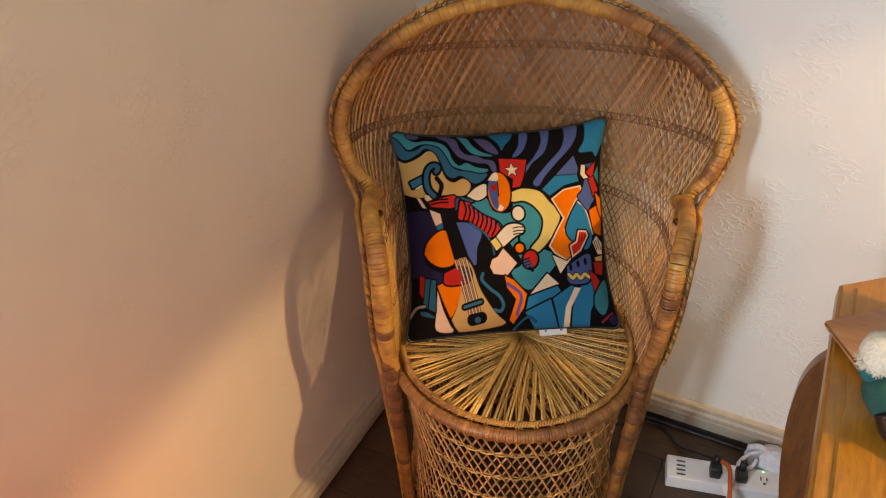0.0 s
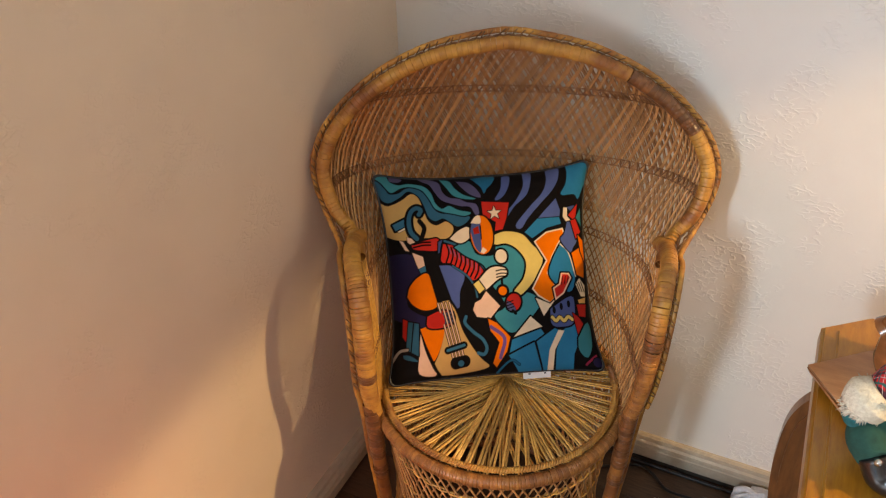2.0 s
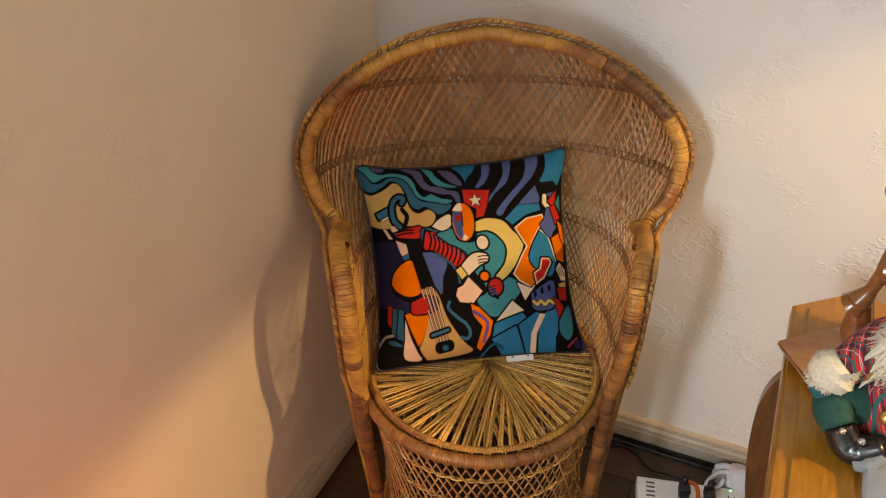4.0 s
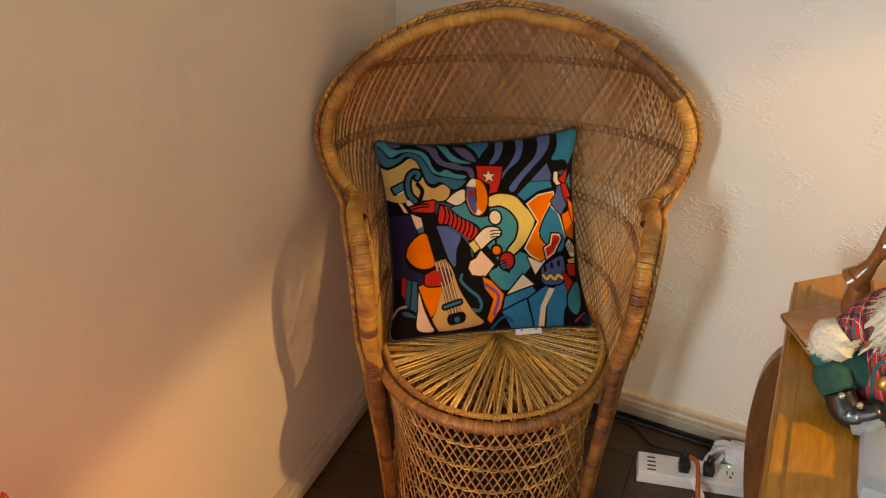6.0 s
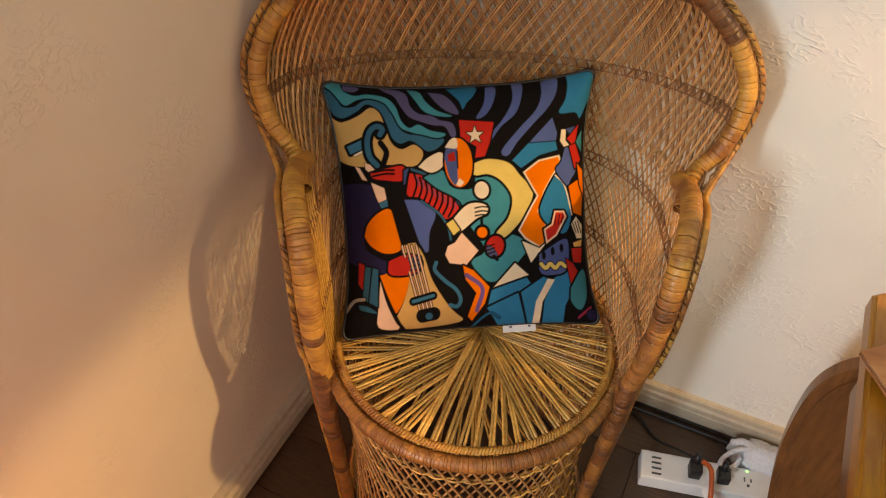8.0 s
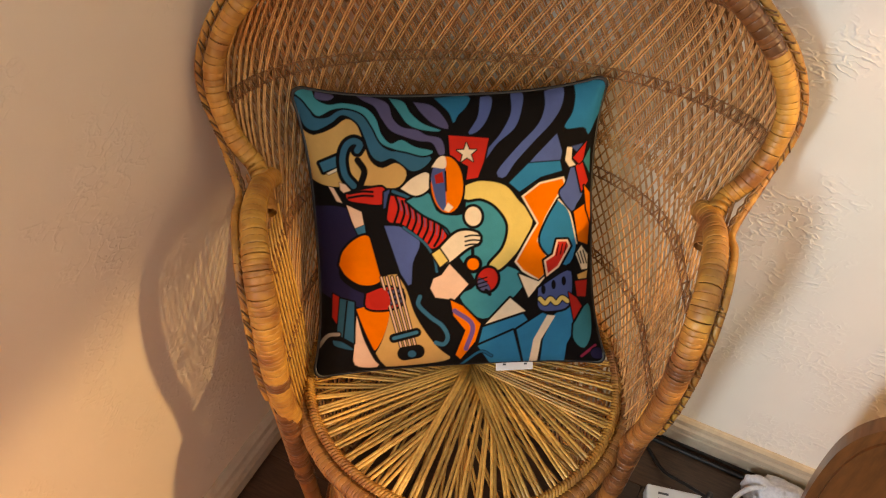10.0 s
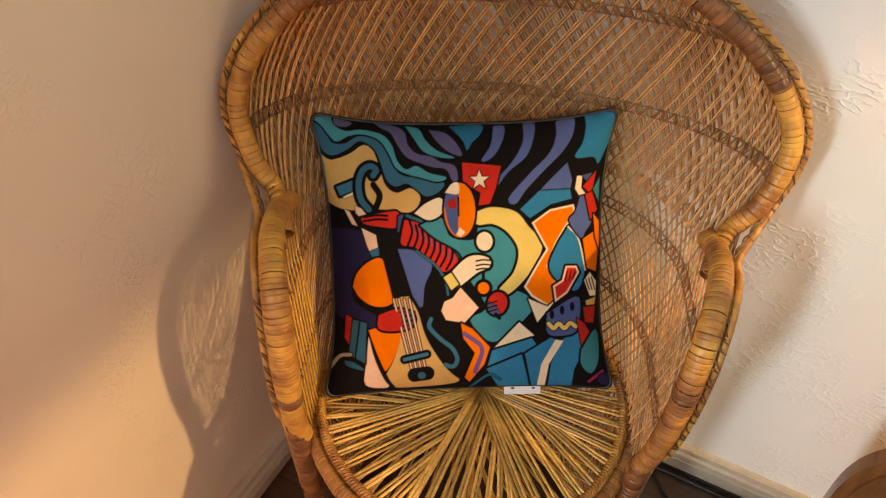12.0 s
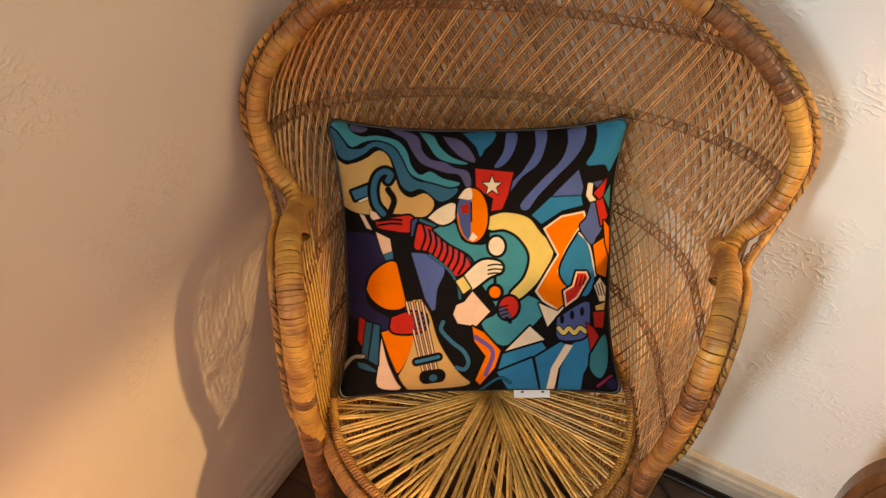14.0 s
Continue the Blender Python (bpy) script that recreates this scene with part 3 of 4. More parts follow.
def drum():
    count = 76
    rng = np.random.default_rng(31)
    for turn, out in ((1, 0.0022), (-1, -0.0022)):
        tubes = Tubes()
        for i in range(count):
            jit = rng.uniform(-0.006, 0.006)
            pts = []
            for z in np.linspace(0.462, 0.008, 20):
                a = 2 * math.pi * i / count + jit + turn * (0.455 - z) * 1.75
                r = drum_r(z) + out
                pts.append((r * math.cos(a), r * math.sin(a), z))
            tubes.add(pts, 0.0023 * rng.uniform(0.85, 1.1), 5)
        tagged(tubes.make("drum_weave", CANE_LIT, chair, "open diamond lattice of split cane"), kind="stuff")
    for z in (0.392, 0.308, 0.226, 0.148, 0.070):
        ring = Tubes()
        r0 = drum_r(z)
        n = 220
        for ph in (0, math.pi):
            pts = circle(1.0, z, n)
            rr = r0 + 0.0034 * np.cos(np.arange(n) * 0.72 + ph)
            pts[:, 0] *= rr
            pts[:, 1] *= rr
            pts[:, 2] += 0.0020 * np.sin(np.arange(n) * 0.72 + ph)
            for a in range(0, n - 1, 7):
                ring.add(pts[a:a + 9], 0.0023, 5)
        tagged(ring.make("drum_ring", CANE_GOLD_LIT, chair, "twisted cane ring"), kind="stuff")
    wrapped(circle(0.252, 0.010, 160), 0.009, "base_hoop", WRAP_DARK, chair, "cane-bound hoop at the foot", 0.012, 51)


drum()
# ---- cushion with a printed front ----
def srgb(r, g, b):
    return np.array(lin(r, g, b)[:3]) * 0.70


TEAL, DEEP, SLATE, MAUVE = srgb(58, 146, 158), srgb(48, 104, 130), srgb(84, 102, 160), srgb(92, 88, 126)
TAN, YELLOW, CREAM, PINK = srgb(218, 172, 104), srgb(238, 208, 118), srgb(250, 228, 196), srgb(250, 205, 175)
FLAME, SCARLET, BLUE, NAVY, INKY = srgb(252, 122, 16), srgb(208, 44, 34), srgb(34, 128, 172), srgb(38, 32, 68), srgb(12, 8, 8)
PURPLE = srgb(116, 86, 150)


class Canvas:
    """Paints flat shapes on a square of cloth; x to the right and y down, in pixels of the camera's last view."""

    def __init__(self, n, corners, st):
        self.n = n
        (x0, y0), (x1, y1), (x3, y3), (x2, y2) = corners
        S, T = st[..., 0], st[..., 1]
        # the square in the perspective of the camera's view, set by its corner pixels
        ax, ay, bx, by, dx, dy = x1 - x2, y1 - y2, x3 - x2, y3 - y2, x0 - x1 + x2 - x3, y0 - y1 + y2 - y3
        det = ax * by - bx * ay
        g, h = (dx * by - bx * dy) / det, (ax * dy - dx * ay) / det
        den = 1 + g * S + h * T
        self.p = np.stack([(x0 + (x1 - x0 + g * x1) * S + (x3 - x0 + h * x3) * T) / den, (y0 + (y1 - y0 + g * y1) * S + (y3 - y0 + h * y3) * T) / den], -1)
        self.c = np.empty((n, n, 3))
        self.c[:] = INKY

    def window(self, pts, pad):
        lo, hi = pts.min(0) - pad, pts.max(0) + pad
        m = ((self.p > lo) & (self.p < hi)).all(-1)
        rows, cols = np.where(m.any(1))[0], np.where(m.any(0))[0]
        if not len(rows) or not len(cols):
            return None
        return slice(rows[0], rows[-1] + 1), slice(cols[0], cols[-1] + 1)

    def distance(self, P, pts, closed):
        d = np.full(P.shape[:2], 1e9)
        for a, b in zip(pts, np.roll(pts, -1, 0) if closed else pts[1:]):
            if not closed and b is pts[0]:
                continue
            ab = b - a
            t = np.clip(((P - a) @ ab) / (ab @ ab + 1e-9), 0, 1)
            d = np.minimum(d, np.linalg.norm(P - a - t[..., None] * ab, axis=-1))
        return d

    def blend(self, win, alpha, colour):
        self.c[win] = self.c[win] * (1 - alpha[..., None]) + colour * alpha[..., None]

    def fill(self, colour, flat_pts, ink=3.0, smooth=True, rim=None):
        pts = np.array(flat_pts, float).reshape(-1, 2)
        if smooth and len(pts) > 3:
            ring = np.vstack([pts, pts[:1]])
            pts = spline(ring, len(pts) * 5)[:-1]
        win = self.window(pts, ink + 4)
        if win is None:
            return
        P = self.p[win]
        inside = np.zeros(P.shape[:2], bool)
        for a, b in zip(pts, np.roll(pts, -1, 0)):
            if a[1] != b[1]:
                hit = ((a[1] > P[..., 1]) != (b[1] > P[..., 1])) & (P[..., 0] < (b[0] - a[0]) * (P[..., 1] - a[1]) / (b[1] - a[1]) + a[0])
                inside ^= hit
        d = self.distance(P, pts, True)
        sd = np.where(inside, -d, d)
        if ink:
            self.blend(win, np.clip(0.5 - (sd - ink) / 1.3, 0, 1), INKY)
        if rim is not None:
            self.blend(win, np.clip(0.5 - sd / 1.3, 0, 1), rim)
            sd = sd + 3.2
        self.blend(win, np.clip(0.5 - sd / 1.3, 0, 1), colour)

    def line(self, colour, width, flat_pts, ink=0.0):
        pts = np.array(flat_pts, float).reshape(-1, 2)
        if len(pts) > 2:
            pts = spline(pts, len(pts) * 5)
        win = self.window(pts, width + ink + 3)
        if win is None:
            return
        d = self.distance(self.p[win], pts, False)
        if ink:
            self.blend(win, np.clip(0.5 - (d - width / 2 - ink) / 1.3, 0, 1), INKY)
        self.blend(win, np.clip(0.5 - (d - width / 2) / 1.3, 0, 1), colour)

    def disc(self, colour, x, y, rx, ry, ink=4.0, turn=0.0):
        a = np.linspace(0, 2 * math.pi, 16, endpoint=False)
        c, s = math.cos(turn), math.sin(turn)
        px, py = rx * np.cos(a), ry * np.sin(a)
        self.fill(colour, np.stack([x + px * c - py * s, y + px * s + py * c], 1).ravel(), ink)


def paint_print(c):
    # waves of the upper corner
    c.fill(TAN, [560, 244, 605, 290, 625, 293, 650, 283, 670, 270, 686, 278, 696, 305, 706, 338, 725, 352, 750, 344, 766, 362, 748, 385, 700, 380, 640, 380, 606, 362, 574, 318])
    c.fill(DEEP, [580, 231, 600, 233, 609, 248, 618, 266, 640, 267, 660, 256, 690, 253, 705, 266, 713, 290, 726, 315, 746, 325, 765, 320, 785, 331, 808, 336, 795, 352, 775, 358, 758, 345, 742, 336, 724, 341, 709, 330, 699, 300, 688, 276, 665, 263, 645, 276, 620, 287, 604, 281, 594, 264, 580, 248])
    c.fill(TEAL, [584, 223, 612, 215, 622, 236, 642, 246, 668, 244, 702, 252, 719, 270, 727, 296, 742, 312, 760, 306, 782, 318, 812, 326, 795, 333, 768, 326, 748, 321, 726, 310, 713, 284, 698, 262, 672, 252, 648, 254, 625, 264, 612, 252, 600, 236])
    c.fill(MAUVE, [688, 231, 716, 235, 740, 246, 747, 270, 762, 285, 786, 290, 802, 299, 826, 306, 831, 330, 822, 332, 811, 312, 788, 308, 764, 300, 743, 290, 729, 270, 718, 250, 700, 240], 2)
    c.fill(TEAL, [743, 237, 766, 243, 777, 262, 797, 280, 827, 292, 800, 291, 773, 281, 758, 260], 2)
    c.fill(MAUVE, [783, 244, 812, 250, 832, 270, 839, 289, 815, 281, 795, 262], 2)
    c.fill(MAUVE, [622, 224, 652, 231, 642, 239, 622, 235], 1)
    c.fill(BLUE * 0.8, [818, 238, 874, 235, 871, 252, 856, 267, 848, 280, 841, 262], 1)
    # bands of the other upper corner
    c.fill(SLATE, [895, 237, 913, 237, 912, 256, 901, 280, 886, 295, 872, 297, 889, 270], 0)
    c.fill(SLATE, [946, 231, 966, 231, 963, 260, 950, 290, 920, 315, 899, 341, 898, 330, 925, 300, 945, 265], 0)
    c.fill(SLATE, [1003, 229, 1034, 221, 1033, 250, 1015, 280, 985, 310, 950, 346, 930, 372, 918, 362, 955, 320, 990, 285, 1003, 255], 0)
    c.fill(BLUE, [1053, 214, 1098, 212, 1109, 224, 1105, 247, 1090, 276, 1076, 302, 1069, 290, 1036, 291, 1050, 265, 1056, 236], 2)
    c.fill(SLATE, [985, 336, 1022, 300, 1030, 330, 1026, 348, 972, 350], 2, False)
    c.fill(BLUE, [972, 349, 1026, 346, 1029, 362, 992, 372, 955, 396, 938, 381], 2, False)
    # flag with a star
    c.fill(SCARLET, [839, 300, 906, 306, 896, 345, 885, 371, 866, 374, 870, 352, 840, 335], 3, False)
    star = [(868 + r * math.sin(k * math.pi / 5), 330 - r * math.cos(k * math.pi / 5)) for k, r in enumerate((17, 7) * 5)]
    c.fill(CREAM, np.ravel(star), 2, False)
    # hat and scroll of the bass
    c.fill(DEEP * 1.3, [623, 341, 662, 326, 664, 343, 629, 356], 5, False)
    c.fill(CREAM, [634, 358, 658, 347, 658, 352, 637, 361], 1, False)
    c.line(DEEP, 10, [677, 380, 664, 362, 661, 335, 668, 314, 681, 306, 691, 312, 686, 322], 6)
    c.line(INKY, 11, [686, 338, 696, 356, 690, 376])
    c.fill(PINK, [636, 380, 644, 383, 657, 408, 648, 405], 1, False)
    c.fill(PINK, [654, 374, 664, 378, 672, 388, 662, 393, 655, 386], 1, False)
    # sleeve and squeeze box
    c.fill(SCARLET, [664, 394, 700, 386, 727, 385, 724, 411, 690, 409, 668, 404], 4)
    for dy in (0, 7):
        c.line(INKY, 4, [668, 393 + dy, 690, 390 + dy, 708, 391 + dy])
    c.fill(SLATE * 0.6, [727, 392, 736, 388, 733, 417, 725, 419], 3, False)
    c.fill(SCARLET, [738, 398, 765, 406, 798, 432, 828, 466, 818, 482, 800, 488, 782, 470, 755, 446, 732, 441, 733, 420], 5)
    for k in range(8):
        c.line(INKY, 4.2, [746 + 10.5 * k, 400 + 7.5 * k, 750 + 9.5 * k, 420 + 7 * k, 741 + 9.5 * k, 446 + 5.5 * k])
        c.line(MAUVE, 1.6, [751 + 10.5 * k, 404 + 7.5 * k, 755 + 9.5 * k, 423 + 7 * k])
    c.line(DEEP * 0.9, 5, [742, 391, 778, 407, 812, 436, 834, 464], 2)
    # player and bass
    c.fill(NAVY, [596, 410, 664, 418, 690, 462, 656, 492, 646, 530, 668, 553, 692, 566, 688, 586, 655, 577, 616, 556, 590, 500], 3)
    c.fill(PINK, [664, 412, 688, 424, 694, 466, 682, 466, 672, 440], 2, False)
    c.fill(DEEP * 1.2, [676, 452, 692, 446, 694, 466, 684, 468], 1, False)
    c.fill(FLAME, [647, 512, 654, 490, 673, 471, 696, 464, 706, 490, 717, 531, 706, 546, 680, 546, 658, 531], 4)
    c.fill(SLATE, [722, 448, 755, 452, 783, 476, 770, 512, 764, 552, 744, 520], 3)
    c.line(DEEP, 4, [757, 452, 790, 478, 806, 505, 810, 528], 1)
    c.fill(TAN, [713, 536, 743, 529, 758, 549, 773, 599, 803, 649, 830, 674, 803, 684, 713, 688, 698, 674, 713, 644, 725, 609, 725, 589], 0)
    c.fill(FLAME, [672, 588, 700, 582, 726, 588, 722, 619, 708, 650, 696, 660, 684, 634], 0)
    c.line(INKY, 7, [668, 588, 684, 634, 703, 675, 715, 690])
    c.line(INKY, 6, [745, 529, 760, 556, 775, 603, 806, 652, 834, 676])
    c.fill(INKY, [688, 418, 716, 418, 749, 530, 714, 532], 0, False)
    c.fill(SCARLET, [690, 562, 722, 552, 749, 560, 749, 581, 722, 590, 690, 586], 4)
    for dy in (0, 9, 18):
        c.line(MAUVE, 5, [718, 563 + dy, 749, 558 + dy], 2.2)
    for k in range(4):
        c.line(INKY, 6.5, [716 + 9 * k, 535, 747 + 8 * k, 664])
        c.line(PINK, 2.6, [716 + 9 * k, 535, 747 + 8 * k, 664])
    c.fill(SCARLET * 0.9, [692, 566, 722, 556, 728, 584, 700, 586], 0)
    c.line(DEEP * 1.3, 6, [733, 640, 772, 631], 5)
    c.line(INKY, 24, [750, 667, 773, 664])
    c.disc(DEEP, 763, 668, 7, 6, 0)
    c.line(DEEP * 1.2, 7, [780, 570, 777, 584, 796, 605, 816, 621, 825, 640, 818, 653, 804, 650])
    c.fill(PINK, [672, 600, 682, 640, 697, 674, 706, 688, 666, 684, 666, 650], 2)
    c.fill(DEEP * 0.8, [643, 568, 669, 576, 665, 646, 638, 630], 3, False)
    c.line(INKY, 3, [657, 574, 648, 636])
    c.fill(SCARLET * 0.7, [634, 560, 644, 566, 638, 612, 631, 600], 2, False)
    c.line(srgb(170, 160, 150), 6, [606, 650, 622, 632, 640, 630], 2)
    c.fill(DEEP * 0.8, [630, 640, 646, 644, 664, 658, 634, 650], 1)
    # middle figure in plain shapes
    c.fill(TEAL, [764, 408, 800, 394, 816, 428, 858, 432, 868, 402, 906, 414, 931, 450, 928, 492, 905, 512, 948, 530, 957, 556, 890, 611, 848, 572, 876, 550, 842, 492, 832, 456, 790, 430], 4)
    c.fill(CREAM, [755, 387, 775, 370, 801, 361, 803, 386, 780, 399], 4)
    c.fill(YELLOW, [858, 386, 890, 377, 930, 385, 952, 410, 976, 441, 960, 481, 936, 511, 912, 529, 899, 520, 925, 490, 934, 452, 916, 421, 890, 406, 862, 407], 5)
    c.disc(FLAME, 833, 382, 27, 47, 4)
    c.fill(SLATE * 0.8, [806, 372, 812, 352, 830, 350, 830, 392, 828, 426, 814, 410], 0)
    c.fill(CREAM, [808, 352, 820, 337, 831, 335, 831, 354], 0)
    c.fill(CREAM, [826, 424, 833, 412, 842, 420, 834, 428], 0, False)
    c.fill(SCARLET * 0.7, [812, 366, 826, 360, 828, 378, 814, 380], 0, False)
    c.line(INKY, 3, [831, 360, 831, 392])
    c.fill(CREAM, [806, 500, 846, 463, 880, 464, 884, 480, 862, 490, 824, 516], 5)
    for dy in (0, 8, 15):
        c.line(INKY, 3, [860, 470 + dy, 872, 468 + dy, 885, 469 + dy])
    c.fill(YELLOW, [803, 498, 816, 490, 829, 510, 816, 520], 3, False)
    c.line(INKY, 6, [872, 490, 872, 510])
    c.disc(CREAM, 875, 436, 14, 16, 5)
    c.disc(FLAME, 872, 517, 10, 10, 6)
    c.disc(SCARLET, 896, 544, 17, 20, 5, 0.4)
    c.fill(MAUVE, [881, 540, 893, 548, 900, 562, 886, 562, 879, 552], 1)
    for dy in (0, 7, 14):
        c.line(INKY, 2.4, [877, 545 + dy, 895, 540 + dy])
    c.line(INKY, 7, [893, 563, 899, 569])
    c.fill(PINK, [798, 556, 804, 540, 818, 534, 832, 516, 863, 551, 838, 577, 806, 572], 4, False)
    c.fill(FLAME, [832, 578, 852, 588, 882, 620, 872, 650, 846, 680, 838, 672, 856, 630, 836, 604], 4, False)
    c.line(PURPLE, 8, [838, 596, 868, 622, 856, 662], 0)
    # right half, lower
    c.fill(CREAM, [890, 621, 934, 577, 960, 600, 922, 616], 4, False)
    c.fill(BLUE, [886, 626, 956, 605, 968, 622, 878, 654], 4, False)
    c.fill(BLUE, [876, 658, 938, 633, 952, 692, 898, 690], 4, False)
    c.fill(BLUE, [944, 632, 990, 604, 1002, 610, 978, 650, 968, 692, 956, 690], 4, False)
    c.fill(BLUE, [1010, 608, 1042, 588, 1047, 630, 1031, 660, 1026, 692, 984, 692, 990, 650], 4, False)
    c.fill(CREAM, [998, 608, 1012, 610, 986, 651, 978, 692, 964, 692, 973, 650], 0, False)
    c.line(BLUE * 0.6, 4, [846, 690, 880, 668, 900, 676], 1)
    c.fill(FLAME, [958, 404, 990, 381, 1032, 372, 1036, 386, 1018, 412, 1000, 442, 986, 480, 1001, 506, 1000, 536, 985, 550, 956, 532, 943, 515, 970, 470, 983, 450], 4, False, CREAM)
    c.fill(CREAM, [950, 536, 984, 550, 1003, 534, 966, 577], 3, False)
    c.fill(BLUE, [1022, 411, 1040, 432, 1051, 482, 1036, 522, 1004, 506, 988, 480, 1001, 445], 4)
    c.line(CREAM, 2.5, [1022, 411, 1040, 432, 1052, 486])
    c.fill(SLATE, [1044, 358, 1058, 360, 1064, 398, 1052, 420, 1045, 431, 1024, 401, 1035, 385], 3)
    c.fill(SCARLET, [1053, 354, 1065, 349, 1074, 380, 1062, 398], 3, False)
    c.fill(FLAME, [1048, 432, 1069, 418, 1075, 450, 1071, 488, 1055, 482], 3, False)
    c.fill(FLAME, [1067, 388, 1077, 400, 1077, 450, 1070, 428], 3, False)
    c.fill(CREAM, [1039, 323, 1048, 323, 1046, 344, 1053, 353, 1042, 356, 1035, 345], 2, False)
    c.fill(SLATE * 0.7, [1047, 322, 1066, 317, 1060, 336], 1, False)
    c.fill(SCARLET, [1049, 341, 1073, 314, 1066, 345, 1059, 351], 2, False)
    c.fill(TEAL * 0.8, [1067, 346, 1079, 324, 1077, 366], 2, False)
    c.fill(SCARLET, [998, 542, 994, 514, 1010, 504, 1017, 479, 1036, 479, 1041, 490, 1020, 526], 4, False, PINK)
    for dx in (0, 7, 14):
        c.line(INKY, 2.0, [1016 + dx, 506 - dx * 0.3, 1020 + dx, 488 - dx * 0.2])
    c.fill(SLATE * 0.85, [983, 562, 1030, 534, 1042, 540, 1037, 590, 1010, 601, 984, 596], 4)
    c.line(YELLOW, 7, [986, 580, 995, 588, 1004, 580, 1014, 588, 1024, 579, 1034, 585], 2)
    for x, y in ((992, 564), (1010, 556), (1028, 550)):
        c.disc(INKY, x, y, 4, 8, 0)
    c.fill(CREAM, [1050, 504, 1060, 490, 1071, 505, 1070, 530, 1060, 531], 4, False)
    for dx in (0, 5, 10):
        c.line(INKY, 2.2, [1053 + dx, 502 - dx * 0.4, 1059 + dx, 520])
    c.fill(TAN, [1052, 540, 1070, 533, 1068, 546, 1054, 548], 2, False)
    c.fill(SCARLET * 0.8, [1048, 551, 1069, 549, 1066, 578, 1051, 577], 3, False)
    c.fill(SCARLET * 0.8, [1036, 570, 1050, 580, 1062, 600, 1045, 622, 1041, 600], 2, False)
    c.fill(TEAL * 0.75, [1044, 626, 1070, 590, 1075, 640, 1062, 668, 1044, 652], 4)
    c.line(srgb(150, 40, 70), 5, [1058, 682, 1082, 664])
    c.disc(NAVY, 1086, 678, 12, 10, 2)


def cushion():
    cu = thing("throw_cushion", pose(*CHAIR, 0, 0, 22), "square cotton cushion printed with bright abstract shapes", "cushion")
    tl, tr, bl, br = (np.array(v) for v in ((-0.277, 0.174, 0.889), (0.176, 0.248, 0.896), (-0.232, -0.052, 0.507), (0.229, 0.030, 0.500)))
    nrm = np.cross(br - bl, tl - bl)
    nrm /= np.linalg.norm(nrm)
    if nrm[1] > 0:
        nrm = -nrm

    def sheet(n, sign, height):
        a = np.linspace(-1, 1, n)
        S, T = np.meshgrid(a, a)
        # blunt rounded corners
        ring = 0.09
        a, b = np.clip((np.abs(S) - 1 + ring) / ring, 0, 1), np.clip((np.abs(T) - 1 + ring) / ring, 0, 1)
        S, T = S - np.sign(S) * ring * a * (1 - np.sqrt(1 - b * b / 2)), T - np.sign(T) * ring * b * (1 - np.sqrt(1 - a * a / 2))
        pinch_s, pinch_t = 1 - np.where(S < 0, 0.105, 0.125) * (1 - np.abs(T) ** 3), 1 - np.where(T < 0, 0.100, 0.055) * (1 - np.abs(S) ** 3)
        s, t = (S * pinch_s * 1.012 + 1) / 2, (T * pinch_t * 1.012 + 1) / 2
        P = tl * ((1 - s) * (1 - t))[..., None] + tr * (s * (1 - t))[..., None] + bl * ((1 - s) * t)[..., None] + br * (s * t)[..., None]
        h = height * (np.clip(1 - S ** 2, 0, 1) * np.clip(1 - T ** 2, 0, 1)) ** 0.50
        crease = 0.0030 * np.sin(S * 9 + T * 3) * np.exp(-((np.abs(T) - 0.93) / 0.12) ** 2) + 0.0028 * np.sin(T * 8 - S * 4) * np.exp(-((np.abs(S) - 0.93) / 0.12) ** 2)
        h = h + 0.016 * np.exp(-((1 - np.abs(S)) ** 2 + (1 - np.abs(T)) ** 2) / 0.03) * np.clip(1 - np.abs(S) ** 10, 0, 1) * np.clip(1 - np.abs(T) ** 10, 0, 1)
        h = h + crease * np.clip(1 - np.abs(S) ** 12, 0, 1) * np.clip(1 - np.abs(T) ** 12, 0, 1)
        P = P + nrm * (sign * h)[..., None]
        faces = [(i * n + j, i * n + j + 1, (i + 1) * n + j + 1, (i + 1) * n + j) for i in range(n - 1) for j in range(n - 1)]
        if sign > 0:
            faces = [f[::-1] for f in faces]
        return P, faces

    n = 380
    P, faces = sheet(n, 1, 0.070)
    front = flat_part("printed_front", P.reshape(-1, 3), faces, PRINT, cu, "printed front in teal, orange, red and black")
    # the print is projected onto the seam's plane from the camera's last position
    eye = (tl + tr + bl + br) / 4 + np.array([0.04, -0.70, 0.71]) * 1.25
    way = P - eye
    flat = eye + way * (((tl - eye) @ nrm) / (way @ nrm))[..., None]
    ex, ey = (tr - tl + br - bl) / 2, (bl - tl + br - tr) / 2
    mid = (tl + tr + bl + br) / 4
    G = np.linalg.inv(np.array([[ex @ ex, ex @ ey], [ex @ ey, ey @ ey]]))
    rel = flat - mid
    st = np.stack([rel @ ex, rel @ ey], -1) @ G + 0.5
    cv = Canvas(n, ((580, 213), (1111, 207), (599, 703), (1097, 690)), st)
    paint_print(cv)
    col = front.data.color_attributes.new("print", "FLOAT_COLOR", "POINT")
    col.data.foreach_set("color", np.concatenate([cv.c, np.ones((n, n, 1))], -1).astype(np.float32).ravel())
    P2, faces2 = sheet(60, -1, 0.055)
    flat_part("back_cover", P2.reshape(-1, 3), faces2, BLACK, cu, "black back cover")
    # piping along the seam
    border = np.vstack([P[0], P[1:, -1], P[-1, ::-1][1:], P[::-1, 0][1:-1]])[::6]
    pipe = Tubes()
    pipe.add(border, 0.0034, 8, closed=True)
    pipe.make("piping", BLACK, cu, "black piping")
